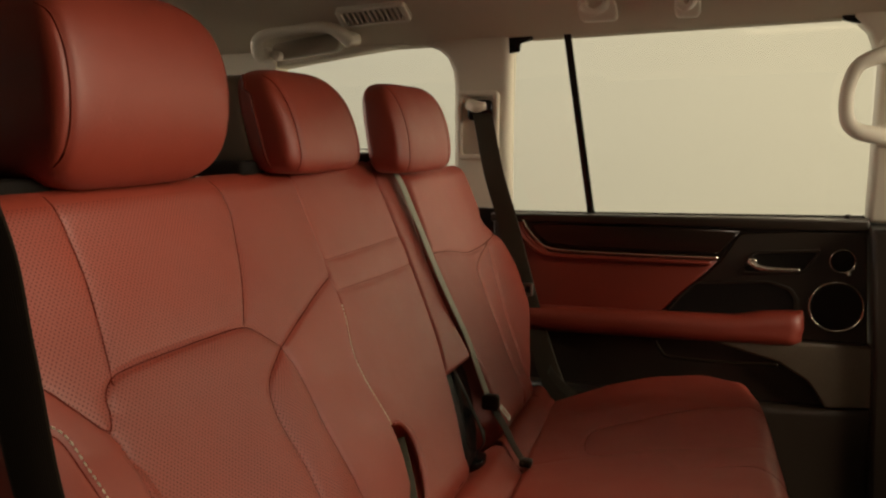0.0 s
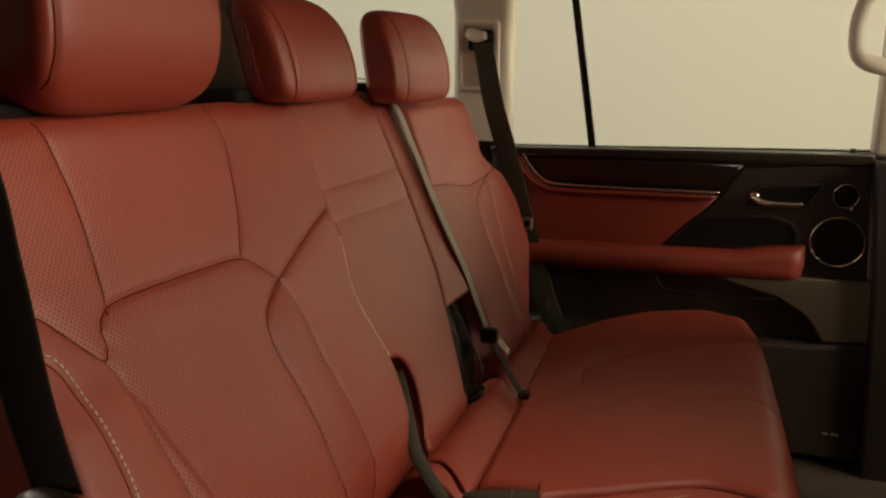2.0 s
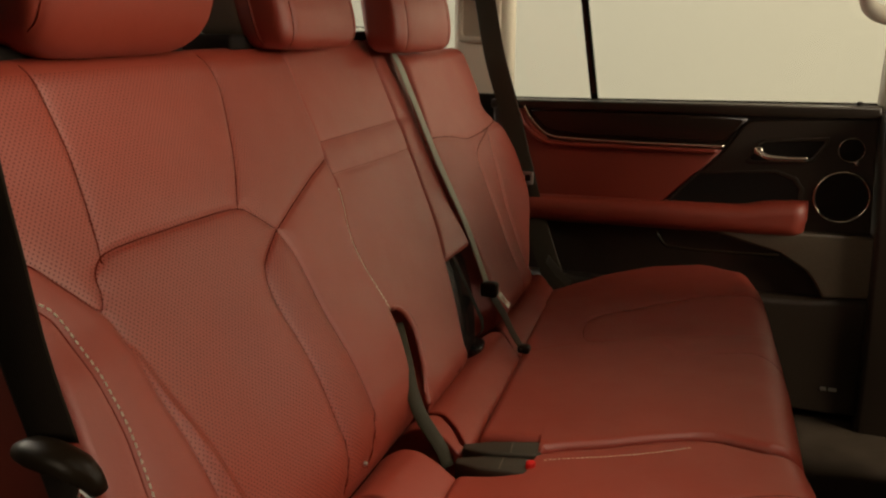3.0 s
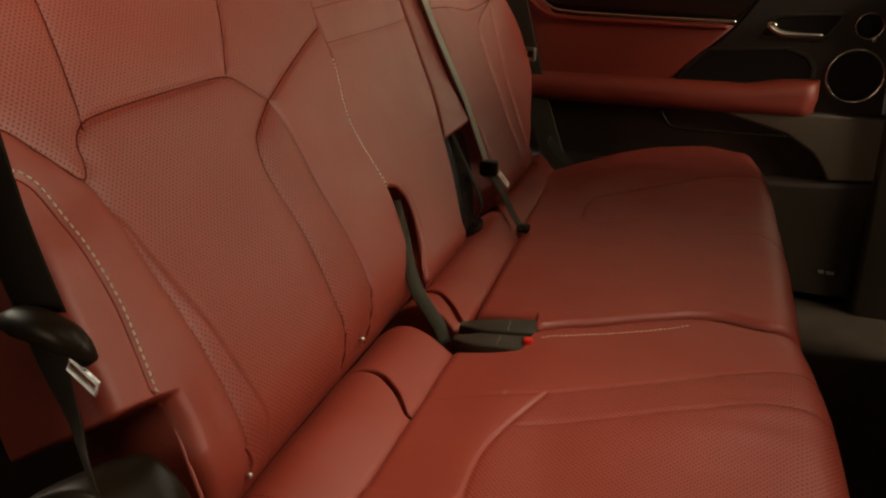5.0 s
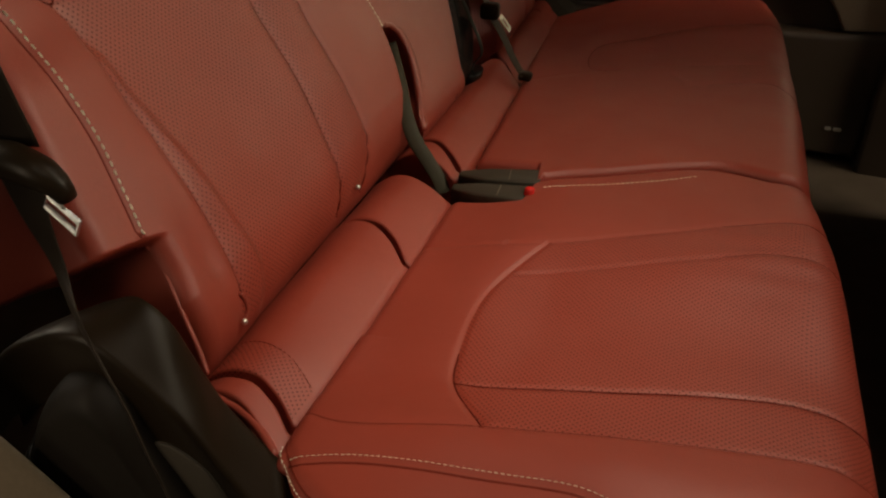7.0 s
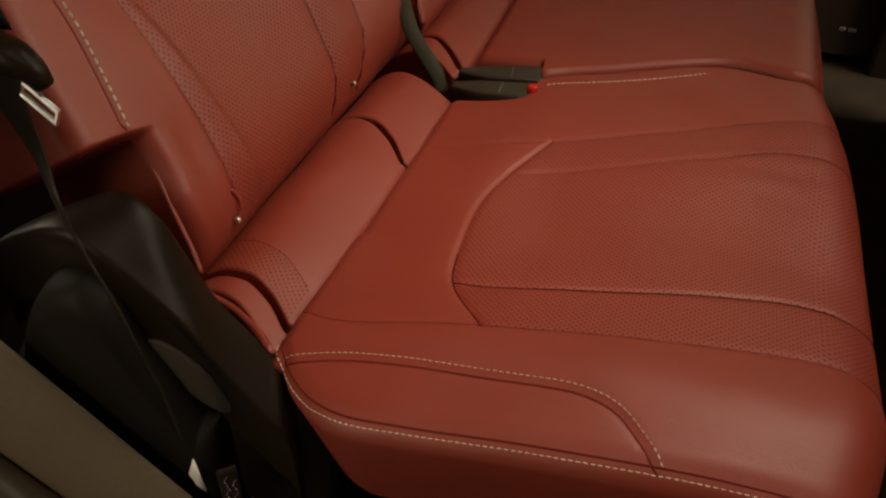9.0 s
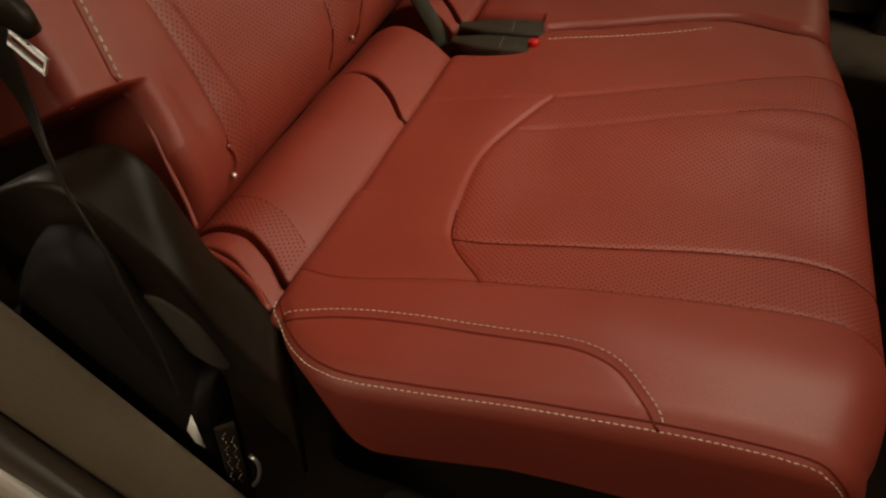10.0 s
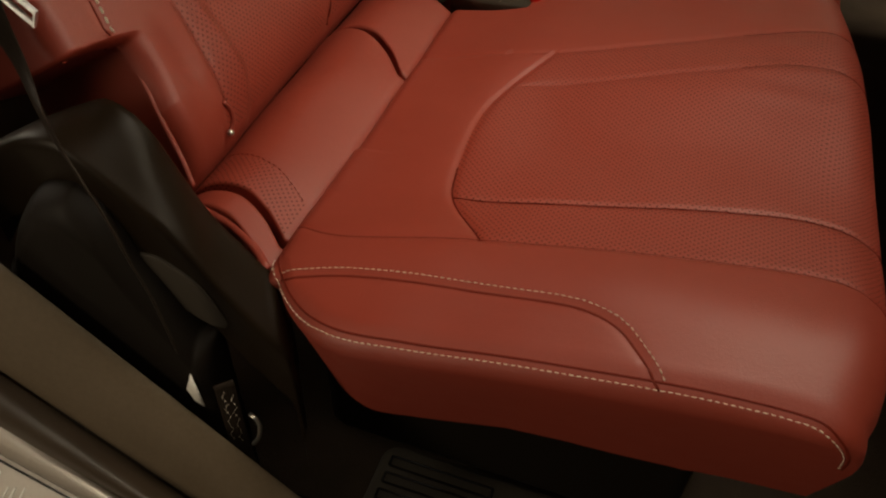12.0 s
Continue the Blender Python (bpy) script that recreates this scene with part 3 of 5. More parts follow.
part("red_panel", slab_bm([(-0.48, 0.728), (-0.455, 0.726), (-0.425, 0.678), (-0.38, 0.640), (-0.32, 0.634), (0.034, 0.636), (-0.105, 0.492), (-0.47, 0.475)],
                          facing_door, 1.878, 1.90, 0.008, 4), LEATHER, door, "red leather upper panel")
tube("chrome_strip", [(-0.442, 1.868, 0.722), (-0.425, 1.868, 0.694), (-0.385, 1.868, 0.657), (-0.33, 1.868, 0.648), (-0.19, 1.868, 0.646), (0.034, 1.868, 0.647)], 0.0035, CHROME, door, label="thin satin chrome strip")
tube("piping", [(-0.462, 1.870, 0.715), (-0.44, 1.870, 0.675), (-0.392, 1.870, 0.640), (-0.32, 1.870, 0.633), (0.02, 1.870, 0.634)], 0.006, LEATHER, door)


def arm_base(x, z, n):
    return x, 1.835 - n + 0 * x, z + 0.02 * (x - 0.05)


arm = Pad(arm_base, (const(-0.47), steps([0.45, 0.462, 0.49, 0.515, 0.53], [0.205, 0.222, 0.232, 0.224, 0.200])), (const(0.445), steps([0, 0.80, 0.93, 1], [0.511, 0.512, 0.525, 0.528])), (0.02, 0.035, 0.03, 0.030), 0.065, puff=0, wave=0.0006)
arm.build(door, "armrest", label="padded red leather armrest")
part("switch_panel", slab_bm([(0.082, 0.708), (0.350, 0.724), (0.368, 0.460), (0.240, 0.452), (0.10, 0.490), (-0.095, 0.492), (0.040, 0.640)], facing_door, 1.880, 1.90, 0.006), DOOR_BLACK, door, "black plastic handle surround")
PULL_CUP = [(-0.082, 0.499), (-0.046, 0.544), (-0.012, 0.580), (0.150, 0.592), (0.192, 0.578), (0.208, 0.556), (0.206, 0.520), (0.161, 0.505)]
part("pull_cup", framed_bm([(0.06 + (p - 0.06) * 1.07, 0.545 + (q - 0.545) * 1.12) for p, q in PULL_CUP], PULL_CUP, facing_door, 1.876, 1.884, 0.001), DOOR_BLACK, door)
# flat sheet, black in place of the shade inside the cup
part("cup_shade", slab_bm(PULL_CUP, facing_door, 1.8785, 1.8795, 0), MESH_SHADE_BLACK, door, "flat black sheet standing in for the shaded pull cup behind the armrest", smooth=False)
RECESS_IN = [(0.094, 0.622), (0.100, 0.617), (0.214, 0.622), (0.224, 0.628), (0.248, 0.664), (0.246, 0.670), (0.124, 0.661), (0.114, 0.655)]
RECESS_OUT = [(0.172 + (p - 0.172) * 1.12, 0.644 + (q - 0.644) * 1.3) for p, q in RECESS_IN]
part("handle_recess", framed_bm(RECESS_OUT, RECESS_IN, facing_door, 1.874, 1.884), DOOR_BLACK, door)
# flat sheet painted black for the shade inside the handle recess
part("recess_shade", slab_bm(RECESS_IN, facing_door, 1.8785, 1.8795, 0), MESH_SHADE_BLACK, door, smooth=False)
handle = under(tube("door_handle", [(0.108, 1.864, 0.642), (0.130, 1.858, 0.631), (0.17, 1.856, 0.629), (0.214, 1.858, 0.630)], [0.011, 0.009, 0.007, 0.006], CHROME, sides=10, flat=0.8), door, "satin chrome door handle")
part("pivot", box_bm(0.100, 1.860, 0.632, 0.122, 1.878, 0.652, 0.006), CHROME, handle)


def speaker(name, x, z, r, label):
    loop = [(x + r * 0.95 * math.cos(2 * math.pi * k / 36), 1.876, z + r * 0.95 * math.sin(2 * math.pi * k / 36)) for k in range(37)]
    ring = tube(name, loop, r * 0.055, DARK_CHROME, door, sides=10, label=label, step=0.004)
    dome = []
    for k in range(7):
        q = r * 0.88 * k / 6
        dome.append([(x + q * math.cos(2 * math.pi * j / 40), 1.878 - 0.006 * (1 - (k / 6) ** 2), z + q * math.sin(2 * math.pi * j / 40)) for j in range(41)])
    loft("speaker_grille", dome, MESH_SHADE_BLACK, "black woven speaker grille", parent=ring)
    return ring


speaker("speaker_ring", 0.297, 0.545, 0.060, "chrome-ringed round door speaker")
speaker("tweeter_ring", 0.304, 0.652, 0.028, "small chrome-ringed tweeter")
part("lock_button", slab_bm(circle(0.318, 0.624, 0.005, 16), facing_door, 1.870, 1.882, 0.002), CHROME, door, "small chrome button")
part("door_pocket", slab_bm([(0.02, 0.456), (0.04, 0.443), (0.18, 0.408), (0.243, 0.370), (0.262, 0.346), (0.284, 0.309), (0.392, 0.320), (0.376, 0.462)], facing_door, 1.852, 1.90, 0.008, 4), POCKET, door, "dark brown plastic pocket face")
part("lower_panel", slab_bm([(-0.48, 0.02), (-0.48, 0.30), (0.18, 0.30), (0.27, 0.305), (0.388, 0.318), (0.395, 0.02)], facing_door, 1.850, 1.90, 0.018, 4), DOOR_BLACK, door)
tube("pocket_lip", [(-0.10, 1.846, 0.438), (-0.085, 1.842, 0.415), (-0.06, 1.842, 0.402), (0.05, 1.844, 0.400), (0.18, 1.846, 0.405)], 0.004, SHELL, door)
for x0, x1 in ((0.306, 0.320), (0.324, 0.342)):
    part("badge", slab_bm(round_rect(x0, 0.083, x1, 0.091, 0.003), facing_door, 1.847, 1.852, 0.001), STEEL, door, "small worn silver badge shape")

part("lock_pin", slab_bm(circle(0.311, 1.908, 0.006, 14), facing_up, 0.757, 0.735, 0.002), GLOSS_BLACK, door, "small black lock pin")

win = thing("window_1", "rear door window showing a pale studio wall", "window", kind="structure")
part("pane", slab_bm([(-0.49, 0.735), (-0.49, 1.22), (0.30, 1.24), (0.345, 1.20), (0.352, 0.74)], facing_door, 1.948, 1.952, 0), GLASS, win, smooth=False).visible_shadow = False
part("divider_bar", slab_bm([(-0.288, 0.728), (-0.362, 1.20), (-0.344, 1.20), (-0.270, 0.728)], facing_door, 1.936, 1.947, 0.002), GLOSS_BLACK, win, "slanted black divider bar")
part("corner_block", slab_bm([(-0.505, 1.145), (-0.505, 1.20), (-0.44, 1.20), (-0.44, 1.178), (-0.472, 1.170), (-0.475, 1.15)], facing_door, 1.934, 1.946, 0.002), GLOSS_BLACK, win)
part("corner_block", slab_bm([(0.275, 1.195), (0.275, 1.23), (0.36, 1.23), (0.36, 1.185), (0.30, 1.187)], facing_door, 1.934, 1.946, 0.002), GLOSS_BLACK, win)
part("seal", slab_bm([(-0.50, 0.728), (-0.50, 0.737), (0.35, 0.752), (0.35, 0.740)], facing_door, 1.93, 1.947, 0.002), GLOSS_BLACK, win)


# ---- leather seats ----
def back_x(z):
    w = z - 0.384
    return -0.335 - 0.70 * w + 0.25 * w * w


def backrest_base(ahead=0.0, lean=0.0):
    def base(y, z, n):
        slope = 0.70 - 0.5 * (z - 0.384)
        size = np.sqrt(1 + slope * slope)
        return back_x(z) + ahead + lean * (z - 0.4) + n / size, y, z + n * slope / size
    return base


def cushion_base(x, y, n):
    rear = np.interp(x, [-0.256, -0.242, -0.228, -0.205, -0.17, -0.05, 0.0], [0.5, 0.66, 0.84, 1.04, 1.10, 1.02, 1.0])
    tuck = np.where(y < 0.5, rear, 1.0) * np.interp(x, [-0.05, 0.10, 0.18], [1.0, 1.12, 1.10])
    under_y = 0.36 * np.maximum(0, -n - 0.02) * soft_step(0.44 - y, 0, 0.08)
    under_x = 0.06 * np.maximum(0, -n - 0.05) * soft_step(x, 0.06, 0.14)
    return x - under_x, y + under_y, 0.36 + 0.11 * (x + 0.25) + np.where(n < 0, n * tuck, n)


seat = thing("car_seat", "red leather outboard rear seat with perforated panels and cream stitching", "car seat")
backrest = under(new("backrest"), seat)
cushion = under(new("cushion"), seat)

S1 = [(0.528, 0.885), (0.530, 0.832), (0.528, 0.797), (0.520, 0.758), (0.509, 0.720), (0.500, 0.694)]
S2 = [(0.482, 0.672), (0.486, 0.687), (0.505, 0.700), (0.541, 0.703), (0.600, 0.703), (0.657, 0.702), (0.736, 0.698), (0.768, 0.682), (0.796, 0.659)]
S3 = [(0.815, 0.885), (0.821, 0.841), (0.804, 0.796), (0.777, 0.748), (0.740, 0.700)]
S4 = [(0.796, 0.659), (0.864, 0.681), (0.937, 0.703), (1.010, 0.722)]
S5 = [(0.796, 0.659), (0.752, 0.638), (0.733, 0.623), (0.722, 0.595), (0.718, 0.546), (0.704, 0.469), (0.693, 0.418), (0.668, 0.380)]
S6 = [(0.796, 0.659), (0.804, 0.618), (0.795, 0.548), (0.790, 0.484), (0.781, 0.437), (0.760, 0.409), (0.730, 0.380)]
S7 = [(0.360, 0.738), (0.418, 0.716), (0.441, 0.690), (0.469, 0.658), (0.482, 0.672)]
S7R = [(0.469, 0.658), (0.477, 0.638), (0.475, 0.586), (0.470, 0.513), (0.466, 0.460), (0.455, 0.410), (0.436, 0.378)]
S7I = [(0.469, 0.658), (0.478, 0.636), (0.488, 0.608), (0.494, 0.562), (0.499, 0.515), (0.503, 0.457), (0.506, 0.418), (0.490, 0.378)]
S8 = [(0.352, 0.690), (0.388, 0.684), (0.405, 0.677), (0.415, 0.657), (0.416, 0.613), (0.411, 0.565), (0.397, 0.520), (0.385, 0.488)]


def outer_swell(y, z):
    wing = soft_step(0.475 - y, 0, 0.07) * soft_step(0.72 - z, 0, 0.08)
    dish = -0.010 * np.exp(-((y - 0.60) / 0.09) ** 2) * soft_step(0.70 - z, 0, 0.1)
    lumbar = 0.006 * np.exp(-((z - 0.5) / 0.06) ** 2)
    crease = -0.004 * np.exp(-(((y - 0.437) / 0.012) ** 2 + ((z - 0.445) / 0.03) ** 2))
    fold_y = np.interp(z, [p[1] for p in S7I][::-1], [p[0] for p in S7I][::-1])
    bolster = soft_step(fold_y - y, -0.003, 0.013) * soft_step(0.655 - z, 0, 0.05)
    return 0.003 * wing + 0.007 * bolster + dish + lumbar + crease


EDGE_IN = steps([0.375, 0.40, 0.434, 0.50, 0.60, 0.68, 0.72, 0.85, 0.90], [0.775, 0.850, 0.905, 0.935, 0.950, 0.994, 1.003, 1.016, 1.018])
EDGE_OUT = steps([0.375, 0.49, 0.53, 0.60, 0.70, 0.80, 0.89], [0.336, 0.340, 0.350, 0.368, 0.392, 0.415, 0.445])
near_back = Pad(backrest_base(), (EDGE_OUT, EDGE_IN), (const(0.372), const(0.897)), (0.016, 0.010, 0.064, 0.038), (0.13, 0.10, 0.10, 0.10),
                [S1, (S2, 1.25), S3, (S4, 1.2), (S5, 1.6), (S6, 1.6), S7, (S7R, 1.1), (S8, 0.5)], outer_swell, step=0.0026, groove=0.0012, puff=0.0036, notch=steps([0.372, 0.385, 0.40, 0.43, 0.46, 0.484, 0.492, 0.500], [0.02, 0.028, 0.038, 0.049, 0.060, 0.062, 0.040, 0.0]))
P_ = lambda *lines: [p for line in lines for p in spline(line, 0.01).tolist()]
near_back.build(backrest, "cover", [
    ("insert_panel", P_(S2, S5) + P_(S7I)[::-1], PERFORATED),
    ("shoulder_panel", [(0.30, 0.868), (0.529, 0.868)] + P_(S1[1:], S2[:1]) + P_(S7)[::-1] + [(0.30, 0.76)], PERFORATED),
    ("upper_panel", P_(S1[1:], S2[2:7]) + P_(S3[1:])[::-1] + [(0.815, 0.868), (0.529, 0.868)], PERFORATED),
    ("upper_side_panel", P_(S3[1:], S2[6:], S4) + [(1.03, 0.868), (0.815, 0.868)], PERFORATED),
    ("inner_strip", P_(S5) + P_(S6)[::-1], PERFORATED),
    ("outer_strip", P_(S7I) + P_(S7R)[::-1], PERFORATED),
])


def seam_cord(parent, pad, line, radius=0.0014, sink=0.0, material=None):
    """A thin cord lying in a pad's groove; its default dark red paints in the shade."""
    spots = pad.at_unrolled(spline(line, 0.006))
    return tube("seam", [p - n * sink for p, n in spots], radius, material or SEAM_SHADE, parent, sides=5, step=0.006)


def shifted(line, da, db=0.0):
    return [(a + da, b + db) for a, b in line]


def beside(line, gap):
    """The same smooth line, moved sideways by a gap."""
    p = spline(line, 0.003)
    d = np.gradient(p, axis=0)
    d /= np.linalg.norm(d, axis=1, keepdims=True) + 1e-9
    return p + gap * np.stack([-d[:, 1], d[:, 0]], 1)


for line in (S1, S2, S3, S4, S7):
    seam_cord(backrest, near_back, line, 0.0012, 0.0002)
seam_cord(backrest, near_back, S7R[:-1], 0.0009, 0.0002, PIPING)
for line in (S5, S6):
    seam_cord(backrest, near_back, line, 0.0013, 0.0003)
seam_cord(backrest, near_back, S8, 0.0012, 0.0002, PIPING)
stitches(backrest, near_back.at_unrolled(spline(shifted(S8, 0.006, 0.003)[1:], 0.003)), pitch=0.0076, length=0.0054, thick=0.0015, lift=0.0022)
inner_edge = [(float(EDGE_IN(z)) - 0.006, z) for z in np.linspace(0.505, 0.682, 60)]
stitches(backrest, near_back.at_unrolled(inner_edge), pitch=0.0064, length=0.0046, thick=0.0013, lift=0.0018)

lip_line = [(0.352, 0.4987), (0.362, 0.4984), (0.378, 0.4970), (0.392, 0.4945), (0.401, 0.488), (0.404, 0.479), (0.401, 0.461), (0.390, 0.434), (0.379, 0.405), (0.370, 0.388)]
tube("lip", [tuple(float(v[0]) for v in backrest_base()(np.array([y]), np.array([z]), np.array([0.0]))) for y, z in lip_line], 0.0024, LEATHER, backrest, sides=10, step=0.004)
fold = near_back.at_unrolled([(0.452, 0.412), (0.457, 0.402), (0.456, 0.392), (0.449, 0.384)])
tube("fold_lip", [p - n * 0.0004 for p, n in fold], 0.0024, LEATHER, backrest, sides=8, step=0.003)
for y, z in ((0.446, 0.389), (0.715, 0.394)):
    spot, up = near_back.at_unrolled([(y, z)])[0]
    stud = bmesh.new()
    bmesh.ops.create_uvsphere(stud, u_segments=12, v_segments=8, radius=0.0032, matrix=Matrix.Translation(Vector(spot) + Vector(up) * 0.003))
    part("stud", stud, STEEL, backrest, "small bright metal stud")

# cushion of the outboard seat
C0 = [(-0.141, 0.631), (-0.034, 0.670), (0.072, 0.708), (0.135, 0.725), (0.24, 0.715)]
C00 = [(-0.250, 0.669), (-0.187, 0.682), (-0.113, 0.698), (0.0, 0.742), (0.068, 0.771), (0.146, 0.793), (0.24, 0.795)]
C1 = [(-0.113, 0.698), (-0.141, 0.631), (-0.154, 0.574), (-0.150, 0.492), (-0.139, 0.447), (-0.100, 0.396)]
C2 = [(-0.140, 0.450), (-0.107, 0.453), (-0.002, 0.477), (0.086, 0.498), (0.129, 0.509), (0.160, 0.511), (0.26, 0.500)]
C3 = [(-0.250, 0.378), (-0.202, 0.374), (-0.099, 0.395), (0.009, 0.414), (0.091, 0.428), (0.130, 0.435), (0.170, 0.438), (0.26, 0.425)]
C4 = [(-0.240, 0.326), (-0.199, 0.335), (-0.154, 0.340), (-0.066, 0.345), (-0.024, 0.347), (0.000, 0.344), (0.019, 0.336), (0.036, 0.320), (0.053, 0.301)]
C5 = [(-0.256, 0.350), (-0.244, 0.334), (-0.228, 0.317), (-0.208, 0.303), (-0.184, 0.294), (-0.160, 0.291), (-0.126, 0.293), (-0.046, 0.300), (0.028, 0.305), (0.098, 0.311), (0.140, 0.312), (0.163, 0.307), (0.181, 0.294), (0.190, 0.274)]
FRONT_NEAR = steps([0.28, 0.30, 0.34, 0.42, 0.55, 0.71, 0.82, 0.92], [0.172, 0.183, 0.200, 0.211, 0.210, 0.201, 0.188, 0.169])
SPLIT = steps([0, 0.20, 0.225, 0.45, 0.62, 0.82, 1.0], [0.785, 0.800, 0.845, 0.876, 0.897, 0.916, 0.893])


def seat_swell(x, y):
    sunk = -0.012 * np.exp(-((y - 0.575) / 0.09) ** 2) * soft_step(x, -0.17, -0.08)
    bolster = 0.012 * np.exp(-((y - 0.375) / 0.05) ** 2)
    rear = -0.006 * soft_step(-x, 0.12, 0.25)
    fold = 0.0008 * np.sin((y - 0.66) * 150) * np.exp(-(((x - 0.11) / 0.05) ** 2 + ((y - 0.72) / 0.06) ** 2))
    crown = -0.010 * (np.clip(x + 0.01, 0, 0.2) / 0.16) ** 2 * soft_step(0.80 - y, 0, 0.25)
    return sunk + bolster + rear + fold + crown


near_seat = Pad(cushion_base, (const(-0.254), FRONT_NEAR), (steps([0, 0.04, 0.10, 0.16, 0.225, 0.32, 0.54, 0.74, 0.93, 1], [0.325, 0.309, 0.294, 0.285, 0.282, 0.284, 0.291, 0.296, 0.302, 0.303]), SPLIT), (0.012, 0.058, 0.020, 0.013), 0.14,
                [(C0, 0.35), (C00, 0.35), (C1, 0.6), (C2, 0.5), (C3, 0.35), (C4, 0.4), (C5, 0.6)], seat_swell, step=0.0026)
near_seat.build(cushion, "cover", [
    ("insert_panel", P_(C0) + [(0.26, 0.60)] + P_(C2)[::-1] + P_(C1[1:5])[::-1], PERFORATED),
    ("insert_side_strip", P_(C2) + [(0.26, 0.45)] + P_(C3)[::-1][:int(len(P_(C3)) * 0.7)] + [(-0.100, 0.396)], PERFORATED),
    ("far_strip", P_(C00[2:]) + P_(C0)[::-1], PERFORATED),
])
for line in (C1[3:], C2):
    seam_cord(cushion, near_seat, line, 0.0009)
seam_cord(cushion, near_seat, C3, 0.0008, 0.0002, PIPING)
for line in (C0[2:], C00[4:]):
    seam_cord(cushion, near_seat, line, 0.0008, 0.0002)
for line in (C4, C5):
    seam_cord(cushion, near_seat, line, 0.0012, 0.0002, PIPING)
stitches(cushion, near_seat.at_unrolled(beside(C4, 0.006)), pitch=0.0050, length=0.0036, thick=0.00055, lift=0.0023)
stitches(cushion, near_seat.at_unrolled(beside(C5, -0.006)), pitch=0.0050, length=0.0036, thick=0.0005, lift=0.0013)
stitches(cushion, near_seat.at_unrolled(spline([(-0.148, 0.822), (-0.10, 0.838), (-0.05, 0.852), (0.0, 0.868), (0.035, 0.886)], 0.003)), pitch=0.006, length=0.0042, thick=0.0008)


def strip_base(x, y, n):
    w = np.clip((x + 0.375) / 0.12, 0, 1)
    return x, y, 0.348 + 0.022 * np.sin(math.pi * (0.25 + 0.75 * w)) - 0.028 * np.clip(1 - w / 0.55, 0, 1) ** 2 + n


STRIP_AT = [0, 0.25, 0.5, 0.75, 1]


def strip(parent, name, lo, hi, seams=(), x0=-0.378, x1=-0.250, panels=()):
    pad = Pad(strip_base, (const(x0), const(x1)), (steps(STRIP_AT, lo), steps(STRIP_AT, hi)), (0.012, 0.012, 0.0035, 0.0035), 0.05, seams, step=0.004, wave=0.0006)
    return pad, pad.build(parent, name, panels)


strip(cushion, "hinge_flap", [0.374, 0.374, 0.371, 0.359, 0.338], [0.392, 0.395, 0.395, 0.386, 0.366])
seam_a = [(-0.385, 0.450), (-0.355, 0.446), (-0.316, 0.440), (-0.292, 0.434), (-0.262, 0.415), (-0.240, 0.398)]
rear_pad, _ = strip(cushion, "rear_flap", [0.398, 0.401, 0.401, 0.392, 0.373], [0.678, 0.677, 0.673, 0.659, 0.632], [(seam_a, 0.15)],
                    panels=[("rear_flap_edge", [(-0.36, 0.38), (-0.36, 0.446)] + P_(seam_a[2:5]) + [(-0.262, 0.375), (-0.30, 0.404)], PERFORATED)])
stitches(cushion, rear_pad.at_unrolled(spline(seam_a[1:-1], 0.003)), pitch=0.006, length=0.0042, thick=0.0006, material=PIPING, label="dark red stitching")
strip(cushion, "inner_flap", [0.682, 0.684, 0.683, 0.670, 0.640], [0.800, 0.802, 0.800, 0.795, 0.786])
piping = [(-0.366, 0.377), (-0.34, 0.377), (-0.31, 0.372), (-0.28, 0.358), (-0.258, 0.341)]
tube("piping", [(x, y - 0.004, 0.364 - 0.003 * k) for k, (x, y) in enumerate(piping)], 0.004, LEATHER, cushion)


# headrests
def cushioned(y0, y1, z0, z1, front, deep, lean, seam_in, tall=4.4, wide=4.2, bulge=0.0, dip=0.0022, peak=-0.25, foot=2.0):
    """A rounded, leaning block: rings from bottom to top, sunk along its two side seams."""
    yc, w, d = (y0 + y1) / 2, (y1 - y0) / 2, deep / 2
    rings = []
    for v in np.r_[np.linspace(-1, -0.80, 9), np.linspace(-0.77, 0.77, 40), np.linspace(0.80, 1, 9)]:
        e = tall if v > 0 else tall + foot
        size = max(1e-3, (1 - abs(v) ** e)) ** (1 / e)
        th = np.linspace(0, 2 * math.pi, 121)[:-1]
        co, si = np.cos(th), np.sin(th)
        x = np.sign(co) * np.abs(co) ** (2 / wide)
        y = np.sign(si) * np.abs(si) ** (2 / wide) * (1 - 0.05 * max(v, 0) ** 2)
        z = (z0 + z1) / 2 + (z1 - z0) / 2 * v
        off = np.abs(w * size * y) - (w - seam_in)
        sunk = dip * np.exp(-(off / 0.004) ** 2) * (x > 0.2)
        lift = bulge * (1 - (v - peak) ** 2) * soft_step(x, -0.2, 0.6)
        rings.append(np.stack([front - d + (d * size) * x - lean * (z - z0) - sunk + lift, yc + w * size * y, np.full_like(th, z)], 1))
    return np.array(rings)


def ring_mesh(name, rings, material, parent, label=""):
    m, n = rings.shape[:2]
    faces = [(i * n + k, i * n + (k + 1) % n, (i + 1) * n + (k + 1) % n, (i + 1) * n + k) for i in range(m - 1) for k in range(n)]
    faces += [tuple(range(n))[::-1], tuple((m - 1) * n + k for k in range(n))]
    return under(mesh_object(name, rings.reshape(-1, 3), faces, material), parent, label)


